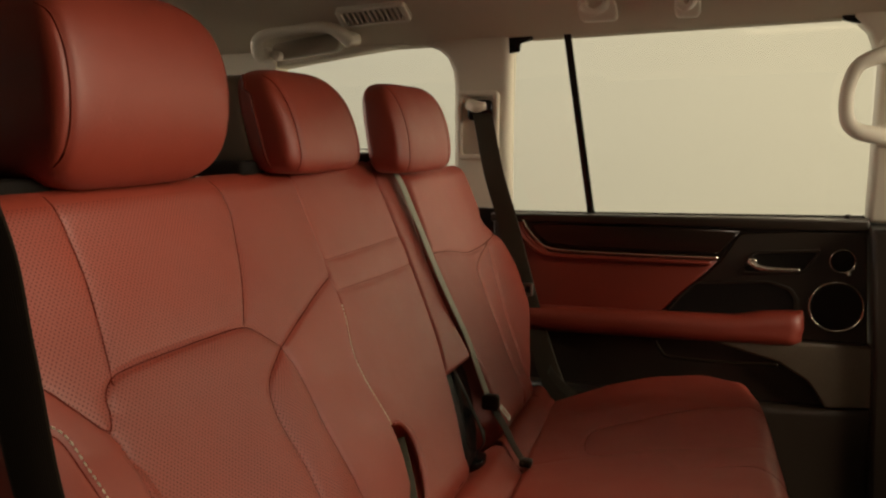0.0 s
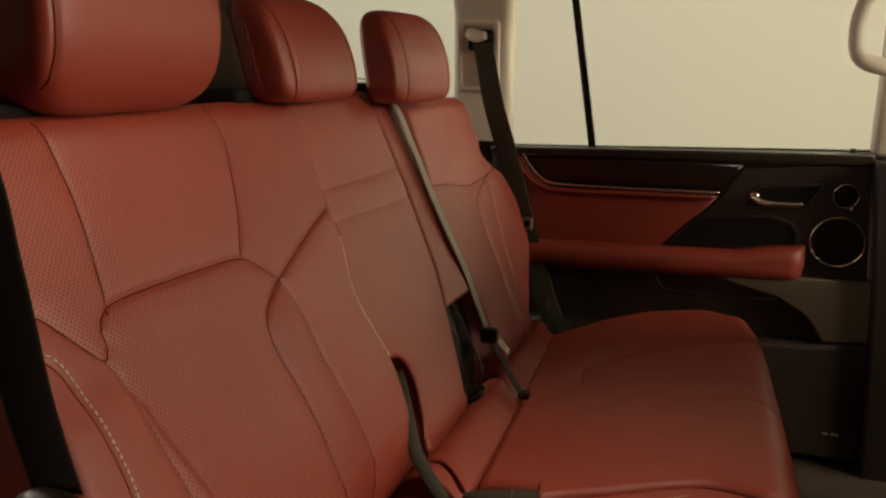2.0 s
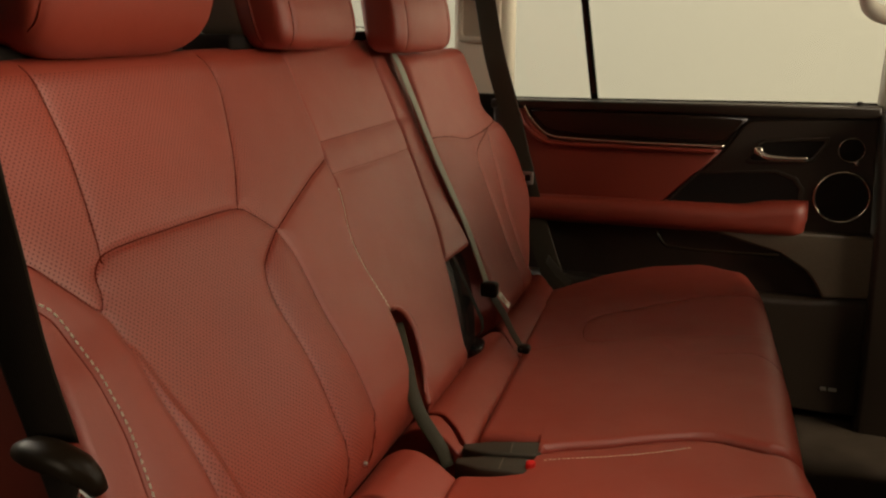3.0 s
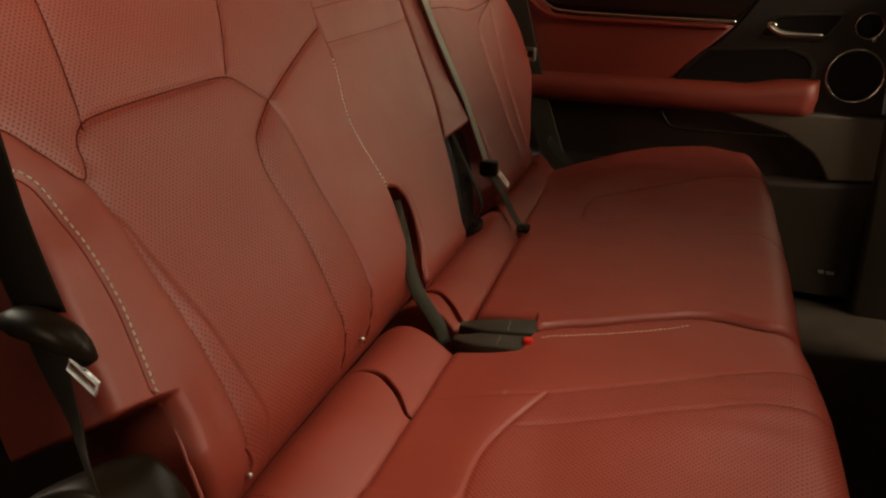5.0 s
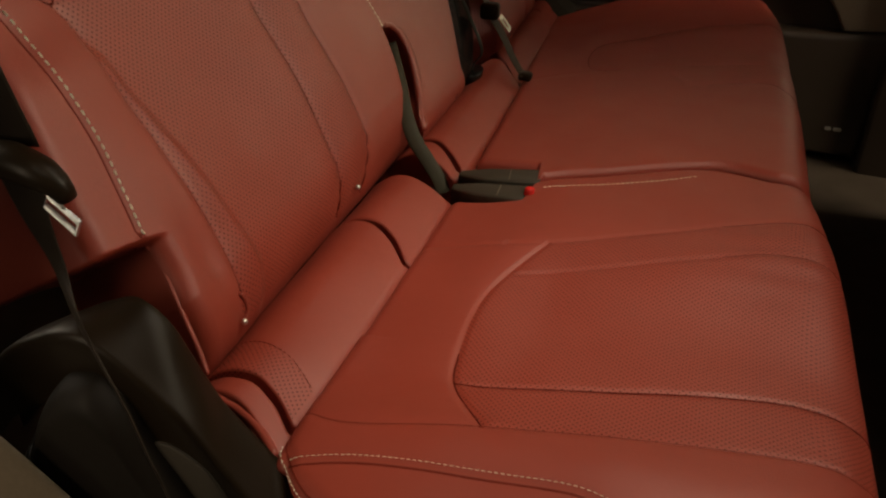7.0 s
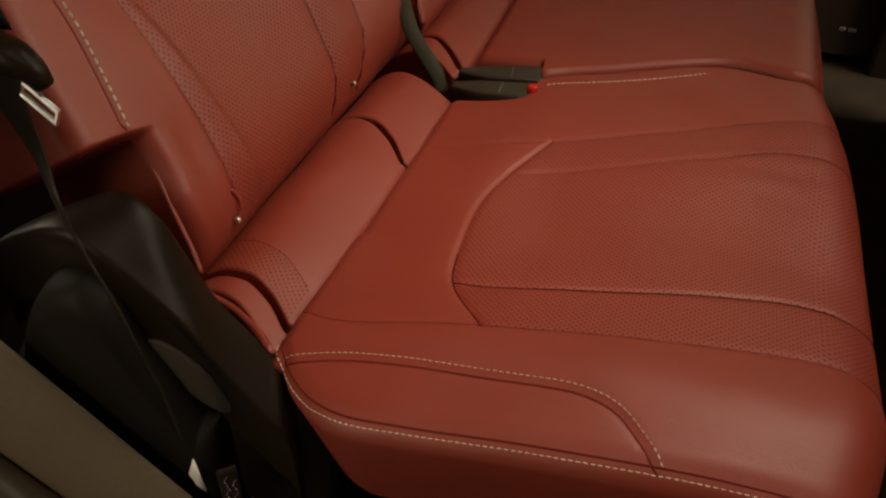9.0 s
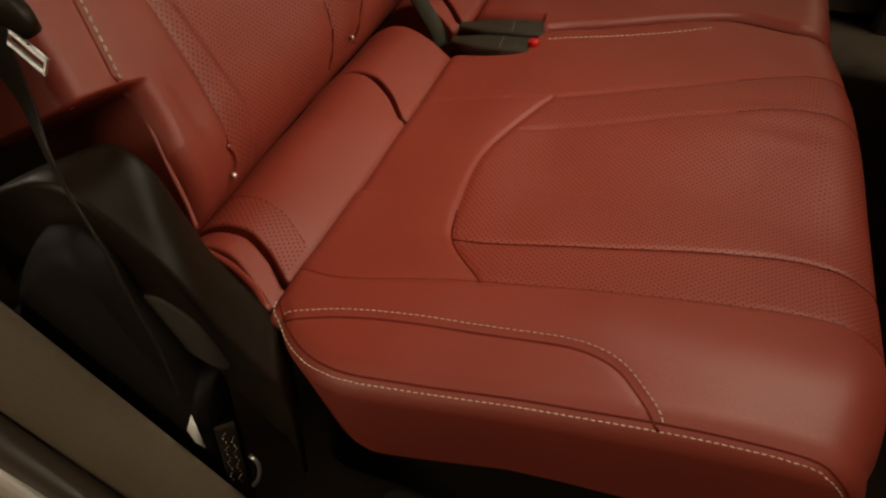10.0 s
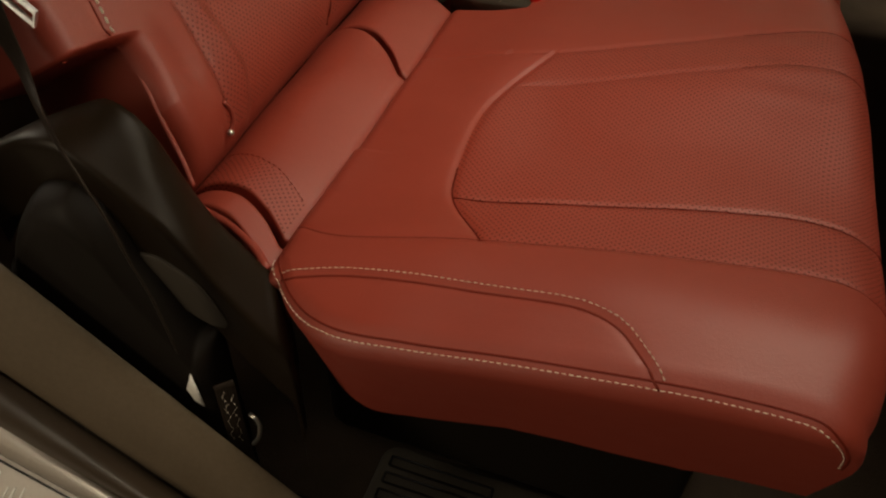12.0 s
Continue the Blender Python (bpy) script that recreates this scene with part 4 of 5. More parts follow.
def headrest(parent, y0, y1, z0, z1, front, deep, lean, seam_in, shell=0.5, bulge=0.018, tall=4.6, wide=4.6, peak=-0.25, foot=2.0):
    rest = under(new("headrest"), parent)
    rings = cushioned(y0, y1, z0, z1, front, deep, lean, seam_in, tall=tall, wide=wide, bulge=bulge, peak=peak, foot=foot)
    ring_mesh("cover", rings, LEATHER, rest)
    yc, w = (y0 + y1) / 2, (y1 - y0) / 2
    for side in (-1, 1):
        line = []
        for ring in rings[4:-3]:
            half = ring[(ring[:, 1] - yc) * side >= 0]
            half = half[half[:, 0] > (ring[:, 0].max() + ring[:, 0].min()) / 2]
            at = half[np.argmin(np.abs(np.abs(half[:, 1] - yc) - (w - seam_in)))]
            reach = np.abs(half[:, 1] - yc).max()
            if reach > w - seam_in:
                line.append((at[0] + 0.0006, yc + side * (w - seam_in), at[2]))
        tube("seam", line[::2], 0.0010, PIPING, rest, sides=5)
    if shell:
        wrap = 0.002 if shell > 1 else -0.006
        ring_mesh("back_shell", cushioned(y0 - wrap, y1 + wrap, z0 + 0.004, z1 - 0.008, front - deep * 0.66, deep * shell, lean * (1.0 if shell > 1 else 0.75), 0.02, wide=7.0 if shell > 1 else 4.2, dip=0), SHELL_BACK, rest, "taupe plastic back shell")
    if shell > 1:
        edge = []
        for ring in rings[5:-5:2]:
            near = ring[ring[:, 1] < yc]
            at = near[np.argmin(np.abs(near[:, 0] - (ring[:, 0].max() - deep * 0.62)))]
            edge.append((at[0], at[1] - 0.0005, at[2]))
        tube("edge_piping", edge, 0.0024, PIPING, rest, sides=6)
    for s in (0.4, 0.6):
        y = y0 + (y1 - y0) * s
        tube("post", [(front - 0.095, y, z0 + 0.03), (front - 0.105, y, z0 - 0.04)], 0.006, CHROME, rest, sides=12, label="chrome headrest post")
    return rest


headrest(seat, 0.505, 0.800, 0.881, 1.112, -0.593, 0.120, 0.03, 0.013, wide=6.5, bulge=0.031, tall=4.0, peak=0.0, foot=0.2)

# black strip added to draw the shaded gap below the headrest
part("gap_strip", box_bm(-0.735, 0.475, 0.880, -0.640, 0.805, 0.899, 0.006), MESH_SHADE_BLACK, seat, "added black strip standing in for the dark gap under the headrest")

# hinge cover beside the outboard seat
hinge = under(new("hinge_cover"), seat, "black moulded plastic hinge cover")


def hinge_base(ahead):
    def base(x, z, n):
        return x, 0.315 - ahead - n, z
    return base


INNER = [(-0.54, 0.330), (-0.475, 0.415), (-0.416, 0.463), (-0.384, 0.482), (-0.362, 0.491), (-0.345, 0.484), (-0.333, 0.471), (-0.324, 0.452), (-0.313, 0.429), (-0.303, 0.409), (-0.291, 0.393), (-0.273, 0.373), (-0.258, 0.356)]
OUTER = [(-0.54, 0.340), (-0.475, 0.430), (-0.419, 0.470), (-0.391, 0.480), (-0.372, 0.479), (-0.345, 0.463), (-0.315, 0.435), (-0.292, 0.408), (-0.270, 0.374), (-0.246, 0.343), (-0.232, 0.327)]


def even(line, n):
    """A smooth line cut into n even steps."""
    p = spline(line, 0.004)
    along = np.r_[0, np.cumsum(np.linalg.norm(np.diff(p, axis=0), axis=1))]
    return np.stack([np.interp(np.linspace(0, along[-1], n), along, p[:, c]) for c in (0, 1)], 1)


def hinge_section(a, b, down=0.0, ahead=0.0):
    """Across the arched cover: up its inner side, over the sloping top, round the outer edge and down."""
    inner, outer = np.array([a[0] + ahead, 0.335, a[1] - down]), np.array([b[0] + ahead, 0.295, b[1] - down])
    top = [inner + (outer - inner) * f + np.array([0, 0, 0.0035 * math.sin(math.pi * f)]) for f in np.linspace(0, 0.84, 8)]
    edge = [outer + np.array([0, -0.006 * math.sin(g), -0.010 * (1 - math.cos(g))]) for g in np.linspace(0.1, math.pi / 2, 6)]
    side = [outer + np.array([-0.002, -0.006, -0.010 - d]) for d in (0.01, 0.03, 0.055)]
    return [inner + np.array([0, 0.004, -0.05]), inner + np.array([0, 0.003, -0.006])] + top + edge + side


arch = [hinge_section(a, b) for a, b in zip(even(INNER, 60), even(OUTER, 60))]
arch += [hinge_section(INNER[-1], OUTER[-1], d, e) for d, e in ((0.004, 0.006), (0.014, 0.011), (0.03, 0.013), (0.06, 0.014), (0.12, 0.015))]
loft("shell", arch, SHELL, parent=hinge)
dome = steps([0, 0.12, 0.245, 0.374, 0.51, 0.632, 0.69, 0.755, 0.865, 1], [0.34, 0.392, 0.425, 0.444, 0.449, 0.436, 0.419, 0.394, 0.362, 0.32])
Pad(hinge_base(0.052), (const(-0.472), const(-0.282)), (const(0.05), dome), (0.02, 0.012, 0.015, 0.030), 0.034, puff=0, wave=0.0001).build(hinge, "lower_shell", material=SHELL_DULL)
RECESS_RIM = spline([(-0.337, 0.391), (-0.315, 0.392), (-0.288, 0.375), (-0.272, 0.346), (-0.270, 0.330), (-0.287, 0.329), (-0.315, 0.346), (-0.336, 0.374), (-0.337, 0.391)], 0.004)[:-1].tolist()
part("recess_trim", slab_bm(RECESS_RIM, facing_door, 0.2865, 0.294, 0.002), MAT, hinge, "taupe plastic recess trim")
part("frame", box_bm(-0.25, 0.38, 0.06, 0.12, 0.78, 0.27, 0.02), SHELL_DULL, seat, "dark seat frame under the cushion")

# ---- bench: centre and far seat ----
bench = thing("bench_seat", "red leather double rear bench with centre armrest panel", "car seat")
bback = under(new("backrest"), bench)
bcush = under(new("cushion"), bench)
EDGE_MID = steps([0.375, 0.40, 0.51, 0.571, 0.668, 0.762, 0.856, 0.90], [1.06, 1.10, 1.211, 1.254, 1.298, 1.322, 1.331, 1.333])
flap_lines = [[(1.000, 0.743), (1.10, 0.743), (1.20, 0.743), (1.31, 0.743)], [(0.990, 0.697), (1.10, 0.694), (1.20, 0.692), (1.31, 0.692)]]


def centre_left(z):
    return EDGE_IN(z) - 0.009


centre = Pad(backrest_base(), (centre_left, lambda z: EDGE_MID(z) - 0.002), (const(0.372), const(0.900)), (0.010, 0.012, 0.03, 0.03), 0.12, [(line, 0.45) for line in flap_lines],
             lambda y, z: 0.0006 * soft_step(0.69 - z, 0, 0.006), step=0.004, groove=0.002, puff=0.003, notch=steps([0.372, 0.385, 0.40, 0.42, 0.46, 0.486, 0.500, 0.509], [0.085, 0.082, 0.070, 0.064, 0.066, 0.060, 0.038, 0.0]))
centre.build(bback, "armrest_panel", [("pull_strap", [(1.0, 0.743), (1.31, 0.743), (1.31, 0.692), (1.0, 0.697)], LEATHER)])
for line in flap_lines:
    seam_cord(bback, centre, line, 0.0008, 0.0002, PIPING)
lip = [(0.899, 0.385), (0.909, 0.394), (0.943, 0.421), (0.962, 0.441), (0.976, 0.460), (0.981, 0.478), (0.977, 0.492), (0.966, 0.502), (0.950, 0.506)]
tube("notch_lip", [tuple(float(v[0]) for v in backrest_base()(np.array([y]), np.array([z]), np.array([0.0005]))) for y, z in lip], 0.0048, LEATHER, bback, sides=10)
ROLL_R = steps([0.375, 0.49, 0.68, 0.845, 0.90], [1.238, 1.308, 1.370, 1.424, 1.432])
roll = Pad(backrest_base(-0.001), (lambda z: EDGE_MID(z) - 0.003, ROLL_R), (const(0.506), const(0.898)), (0.010, 0.02, 0.006, 0.03), 0.08,
           [([(1.28, 0.742), (1.42, 0.744)], 0.3), ([(1.27, 0.700), (1.41, 0.701)], 0.3)], lambda y, z: 0.017 * np.clip((y - EDGE_MID(z)) / 0.09, 0, 1), step=0.005)
roll.build(bback, "belt_guide_roll", label="narrow padded red leather roll")
# black plate in place of the slot's shaded depth
part("slot_shade_plate", slab_bm([(1.04, 0.375), (1.10, 0.40), (1.200, 0.508), (1.300, 0.508), (1.301, 0.488), (1.262, 0.447), (1.205, 0.410), (1.16, 0.388)], lambda p, q, d: (back_x(q) + d, p, q), -0.006, -0.08, 0.003), GLOSS_BLACK, bback, "black plate standing in for the dark slot beside the armrest panel")
FAR_H = [(1.33, 0.694), (1.40, 0.700), (1.49, 0.692), (1.59, 0.676), (1.72, 0.680), (1.86, 0.700)]
FAR_V = [(1.72, 0.680), (1.63, 0.655), (1.585, 0.635), (1.565, 0.600), (1.53, 0.54), (1.47, 0.445), (1.44, 0.39)]
FAR_V2 = [(1.70, 0.670), (1.66, 0.610), (1.62, 0.555), (1.55, 0.47), (1.50, 0.40)]
FAR_R = steps([0.375, 0.39, 0.42, 0.45, 0.54, 0.62, 0.70, 0.73, 0.76, 0.82, 0.89], [1.42, 1.46, 1.56, 1.64, 1.775, 1.825, 1.815, 1.80, 1.825, 1.835, 1.83])
far_back = Pad(backrest_base(0.02), (lambda z: ROLL_R(z) + 0.006, FAR_R), (const(0.385), const(0.872)), (0.015, 0.035, 0.03, 0.035), 0.12, [FAR_H, FAR_V, FAR_V2],
               lambda y, z: 0.018 * soft_step(y, 1.60, 1.76) * soft_step(0.72 - z, 0, 0.06), step=0.006)
far_back.build(bback, "cover", [("insert_panel", P_(FAR_H[:5], FAR_V) + [(1.2, 0.37), (1.2, 0.69)], PERFORATED)])
for line in (FAR_H, FAR_V):
    seam_cord(bback, far_back, line)
headrest(bench, 0.934, 1.186, 0.880, 1.046, -0.568, 0.080, 0.24, 0.026, shell=1.15, tall=3.8)
headrest(bench, 1.282, 1.588, 0.864, 1.042, -0.540, 0.070, 0.14, 0.040, shell=0)

# black strip added as the dark line of shade under the centre headrest
part("gap_strip", box_bm(-0.735, 0.90, 0.880, -0.632, 1.40, 0.904, 0.006), MESH_SHADE_BLACK, bench, "added black strip behind the centre panel, giving the dark line under the headrest")

F1 = [(0.26, 1.535), (0.121, 1.534), (0.026, 1.527), (-0.078, 1.476), (-0.160, 1.405), (-0.181, 1.335), (-0.165, 1.262), (-0.120, 1.262)]
F2 = [(-0.262, 1.192), (-0.170, 1.241), (-0.120, 1.262), (-0.031, 1.300), (0.146, 1.326), (0.26, 1.32)]
F3 = [(-0.030, 1.247), (-0.012, 1.215), (-0.003, 1.194), (0.05, 1.212), (0.109, 1.221), (0.150, 1.195), (0.26, 1.17)]
SPLIT_FAR = lambda s: np.where(np.asarray(s) < 0.21, 0.880, SPLIT(s) + 0.008)
far_seat = Pad(cushion_base, (steps([0.85, 1.1, 1.3, 1.56, 1.78], [-0.252, -0.262, -0.279, -0.295, -0.30]), steps([0.85, 1.01, 1.30, 1.55, 1.70, 1.78], [0.174, 0.171, 0.161, 0.147, 0.122, 0.085])),
               (SPLIT_FAR, steps([0, 0.15, 0.35, 0.6, 0.85, 1], [1.60, 1.67, 1.74, 1.785, 1.79, 1.74])), (0.012, 0.045, 0.012, 0.05), 0.13, [(F1, 0.6), (F2, 0.3), (F3, 0.3)],
               lambda x, y: -0.010 * np.exp(-((y - 1.40) / 0.1) ** 2) * soft_step(x, -0.2, -0.08) + 0.004 * np.exp(-((y - 1.06) / 0.12) ** 2), step=0.006, taper=(0, 0, 0, 0.2))
far_seat.build(bcush, "cover", [("insert_panel", P_(F1) + P_(F2[2:]), LEATHER)])
for line in (F1, F3[3:]):
    seam_cord(bcush, far_seat, line, 0.0007)
strip(bcush, "inner_flap", [0.918, 0.917, 0.912, 0.895, 0.868], [1.262, 1.26, 1.245, 1.215, 1.182], x0=-0.385, x1=-0.258)
strip(bcush, "side_flap", [0.862, 0.862, 0.860, 0.854, 0.838], [0.910, 0.909, 0.904, 0.887, 0.860], x0=-0.385, x1=-0.262)
strip(bcush, "rear_flap", [1.300, 1.296, 1.275, 1.235, 1.195], [1.600, 1.585, 1.555, 1.52, 1.462], x0=-0.395, x1=-0.272)
strip(bcush, "outer_flap", [1.612, 1.597, 1.567, 1.532, 1.474], [1.66, 1.66, 1.64, 1.60, 1.56], x0=-0.395, x1=-0.285)
part("frame", box_bm(-0.25, 0.95, 0.06, 0.08, 1.70, 0.27, 0.02), SHELL_DULL, bench, "dark seat frame under the cushion")


# ---- seat belts ----
near_belt = thing("seat_belt", "black shoulder belt hanging beside the outboard seat, unbuckled", "seat belt", "seat belts")
ribbon("webbing", [(-0.66, 0.27, 1.17), (-0.555, 0.315, 1.02), (-0.498, 0.335, 0.88), (-0.480, 0.338, 0.78), (-0.462, 0.336, 0.68), (-0.440, 0.334, 0.605)],
       [(0.75, 0.45, 0.2), (0.8, 0.30, 0.1), (0.85, 0.2, 0.1), (0.9, 0.1, 0.05)], 0.047, WEB_BLACK, near_belt)
ribbon("lower_webbing", [(-0.437, 0.33, 0.597), (-0.425, 0.323, 0.555), (-0.411, 0.318, 0.518), (-0.374, 0.288, 0.502), (-0.346, 0.272, 0.48), (-0.324, 0.262, 0.454), (-0.31, 0.256, 0.422), (-0.297, 0.252, 0.389), (-0.289, 0.25, 0.336)],
       [(0.9, 0.1, 0.05), (0.75, -0.25, 0.25), (0.62, -0.48, 0.58), (0.60, -0.50, 0.62), (0.60, -0.50, 0.62)], [0.040, 0.024, 0.015, 0.014, 0.014], WEB_BLACK, near_belt)
tube("tongue_head", [(-0.472, 0.330, 0.592), (-0.445, 0.322, 0.600), (-0.415, 0.318, 0.601), (-0.392, 0.318, 0.592), (-0.386, 0.320, 0.580)], [0.008, 0.013, 0.014, 0.013, 0.007], SHELL, near_belt, sides=12, label="black moulded tongue grip")
part("tongue", framed_bm([(-0.016, -0.0066), (0.015, -0.0066), (0.015, 0.0066), (-0.016, 0.0066)], [(-0.0150, -0.0028), (0.0125, -0.0028), (0.0125, 0.0028), (-0.0150, 0.0028)],
                                  lambda p, q, d: (-0.393 + 0.74 * p + 0.18 * q, 0.318 + d + 0.3 * q, 0.566 - 0.60 * p + 0.75 * q), -0.001, 0.0015, 0.0006), TONGUE_STEEL, near_belt, "bare steel belt tongue", smooth=False)
ribbon("anchor_webbing", [(-0.266, 0.262, 0.292), (-0.267, 0.263, 0.256), (-0.268, 0.264, 0.207), (-0.266, 0.266, 0.13)], [(0.8, 0.5, 0.25), (0.8, 0.5, 0.25)], 0.017, WEB_BLACK, near_belt)
spots = [(np.array([-0.2655 - 0.0004 * k, 0.2590, 0.287 - 0.0095 * k]), np.array([0.2, -0.95, 0.2])) for k in range(9)]
zigzag = [(p + np.array([0.0022 * (-1) ** k, 0.0, 0.0]), n) for k, (p, n) in enumerate(spots)]
for shift in (0.0, 0.0065):
    stitches(near_belt, [(p + np.array([shift, 0.3 * shift, -0.5 * shift]), n) for p, n in zigzag], pitch=0.0048, length=0.0024, thick=0.0003)
tube("anchor_ring", [(-0.249, 0.263, 0.256), (-0.243, 0.262, 0.254), (-0.241, 0.262, 0.243), (-0.245, 0.262, 0.224), (-0.253, 0.263, 0.207)], 0.0018, STEEL, near_belt, label="steel anchor ring")
tag_thing = thing("care_label", "white cloth label hanging beside the seat base", "label")
part("cloth", slab_bm([(-0.294, 0.294), (-0.301, 0.273), (-0.295, 0.261), (-0.286, 0.257)], lambda p, q, d: (p, d + 0.1 * (q - 0.25), q), 0.2550, 0.2558, 0), LABEL, tag_thing)

mid_belt = thing("seat_belt", "grey centre lap and shoulder belt lying over the bench", "seat belt", "seat belts")


def off_back(y, z, n):
    p = backrest_base()(np.array([float(y)]), np.array([float(z)]), np.array([float(n)]))
    return tuple(float(v[0]) for v in p)


ribbon("webbing", [(-0.70, 1.33, 0.905), (-0.635, 1.358, 0.910), (-0.585, 1.375, 0.862), (-0.552, 1.381, 0.789), (-0.496, 1.360, 0.681), (-0.453, 1.342, 0.607), (-0.419, 1.328, 0.550), (-0.387, 1.299, 0.499), (-0.356, 1.265, 0.455)],
       [(0.2, 1, 0), (0.0, 1, -0.10), (0.03, 1, -0.05), (0.05, 1, -0.05), (0.05, 1, -0.05), (0.1, 1, -0.1)], [0.038, 0.030, 0.027, 0.026, 0.024, 0.022], WEB_GREY, mid_belt)
ribbon("rear_webbing", [(-0.440, 1.352, 0.575), (-0.412, 1.335, 0.52), (-0.388, 1.312, 0.462), (-0.372, 1.288, 0.41), (-0.362, 1.262, 0.378)], [(0.1, 1, 0), (0.1, 1, 0)], 0.009, WEB_BLACK, mid_belt)
knob = (-0.350, 1.262, 0.446)
part("tongue_head", box_bm(knob[0] - 0.016, knob[1] - 0.012, knob[2] - 0.014, knob[0] + 0.016, knob[1] + 0.012, knob[2] + 0.014, 0.006, 3), SHELL, mid_belt, "black moulded tongue grip")
part("tongue", framed_bm([(-0.014, -0.010), (0.014, -0.010), (0.014, 0.010), (-0.014, 0.010)], [(-0.008, -0.004), (0.008, -0.004), (0.008, 0.004), (-0.008, 0.004)],
                         lambda p, q, d: (knob[0] + 0.026 + p * 0.7, knob[1] + 0.010 + 0.5 * q, knob[2] - 0.022 - p * 0.8 + d + 0.3 * q), -0.001, 0.001, 0.0004), WORN_STEEL, mid_belt, "bare steel belt tongue", smooth=False)
ribbon("lower_webbing", [(knob[0] + 0.004, knob[1], knob[2] - 0.01), (-0.320, 1.245, 0.412), (-0.290, 1.208, 0.388), (-0.262, 1.170, 0.376)], [(0.2, 0.9, 0), (0.3, 0.9, 0.1)], [0.022, 0.018, 0.014], WEB_BROWN, mid_belt)
part("clip", box_bm(-0.272, 1.168, 0.366, -0.250, 1.190, 0.380, 0.005), SHELL, mid_belt)
ribbon("slot_webbing", [off_back(1.250, 0.512, -0.002), off_back(1.215, 0.45, 0.006), off_back(1.175, 0.40, 0.012), (-0.350, 1.168, 0.378), (-0.345, 1.165, 0.33)], [(0.2, 1, 0), (0.3, 0.9, 0)], 0.009, WEB_BLACK, mid_belt)
# solid black disc drawn for the shaded hole that the belt enters
part("slot_shade_disc", slab_bm(circle(0, 0, 0.022, 20), lambda p, q, d: (-0.347 + 0.7 * p, 1.168 + 1.3 * q, d), 0.3745, 0.355, 0.002), GLOSS_BLACK, mid_belt, "black disc standing in for the dark belt hole in the seat")
inner_belt = thing("seat_belt", "dark lap belt strap coming out between backrest and cushion", "seat belt", "seat belts")
ribbon("webbing", [(-0.412, 0.975, 0.474), (-0.392, 0.940, 0.462), (-0.371, 0.906, 0.442), (-0.352, 0.876, 0.416), (-0.334, 0.858, 0.392), (-0.311, 0.850, 0.366), (-0.292, 0.842, 0.346), (-0.282, 0.836, 0.330)],
       [(0.75, 0.6, 0.1), (0.8, 0.5, 0.1), (0.8, 0.5, 0.25), (0.75, 0.5, 0.4)], [0.012, 0.016, 0.020, 0.020], WEB_OLIVE, inner_belt, thick=0.004)

far_belt = thing("seat_belt", "dark shoulder belt hanging from the far pillar", "seat belt", "seat belts")
ribbon("webbing", [(-0.565, 1.905, 0.992), (-0.552, 1.885, 0.965), (-0.522, 1.872, 0.84), (-0.482, 1.862, 0.72), (-0.447, 1.855, 0.60), (-0.412, 1.850, 0.48), (-0.375, 1.845, 0.37), (-0.340, 1.84, 0.28), (-0.33, 1.84, 0.24)],
       [(0.95, 0, 0.05), (0.95, 0, 0.2)], [0.052, 0.054, 0.054, 0.056, 0.060], WEB_BROWN, far_belt)
part("guide_slot", slab_bm(round_rect(-0.607, 0.975, -0.540, 1.028, 0.012), facing_door, 1.912, 1.925, 0.004), GLOSS_BLACK, far_belt)
tube("guide_roller", [(-0.600, 1.902, 1.018), (-0.575, 1.895, 1.010), (-0.552, 1.897, 1.012)], [0.014, 0.017, 0.010], BEIGE, far_belt, sides=10, label="beige belt guide roller")
part("stop_button", framed_bm(round_rect(-0.436, 0.530, -0.408, 0.562, 0.004, 3), round_rect(-0.430, 0.537, -0.414, 0.555, 0.003, 3), facing_door, 1.838, 1.850, 0.002), STEEL, far_belt, "small metal-edged stop button")
ribbon("lap_webbing", [(-0.36, 1.83, 0.345), (-0.325, 1.81, 0.315), (-0.285, 1.79, 0.295)], [(0.3, 0, 0.9), (0.3, 0, 0.9)], 0.022, WEB_BROWN, far_belt)

# buckles in the bin between the cushions
plain("buckle_bin", -0.262, 0.790, 0.30, -0.150, 0.886, 0.332, SHELL_DULL, "dark recess between the two cushions", "trim")


def buckle(x0, y0, x1, y1, z, turn, label, red):
    b = thing("seat_belt_buckle", label, "buckle", "buckles between the cushions")
    n = 10
    side = math.hypot(x1 - x0, y1 - y0)
    ux, uy = (x1 - x0) / side, (y1 - y0) / side
    place = lambda p, q, d: (x0 + ux * p - uy * q, y0 + uy * p + ux * q, z + d + turn * p)
    part("body", slab_bm([(0, -0.006), (side * 0.35, -0.016), (side * 0.95, -0.019), (side, -0.016), (side, 0.016), (side * 0.95, 0.019), (side * 0.35, 0.016), (0, 0.006)], place, 0.012, -0.02, 0.003), BUCKLE, b)
    part("joint", slab_bm([(side * 0.62, -0.0145), (side * 0.632, -0.0145), (side * 0.632, 0.0145), (side * 0.62, 0.0145)], place, 0.0128, 0.004, 0), GREY_TRIM, b)
    if red:
        part("release_button", slab_bm([(p * 0.5, q * 0.5) for p, q in circle(side * 2.05, -0.006, 0.013, 16)], place, 0.0205, -0.005, 0.003), RED_LENS, b, "red release button")
    return b


buckle(-0.262, 0.806, -0.164, 0.811, 0.350, 0.08, "black seat belt buckle with a red release button", True)
buckle(-0.264, 0.842, -0.158, 0.858, 0.351, 0.07, "black seat belt buckle lying in the bin", False)

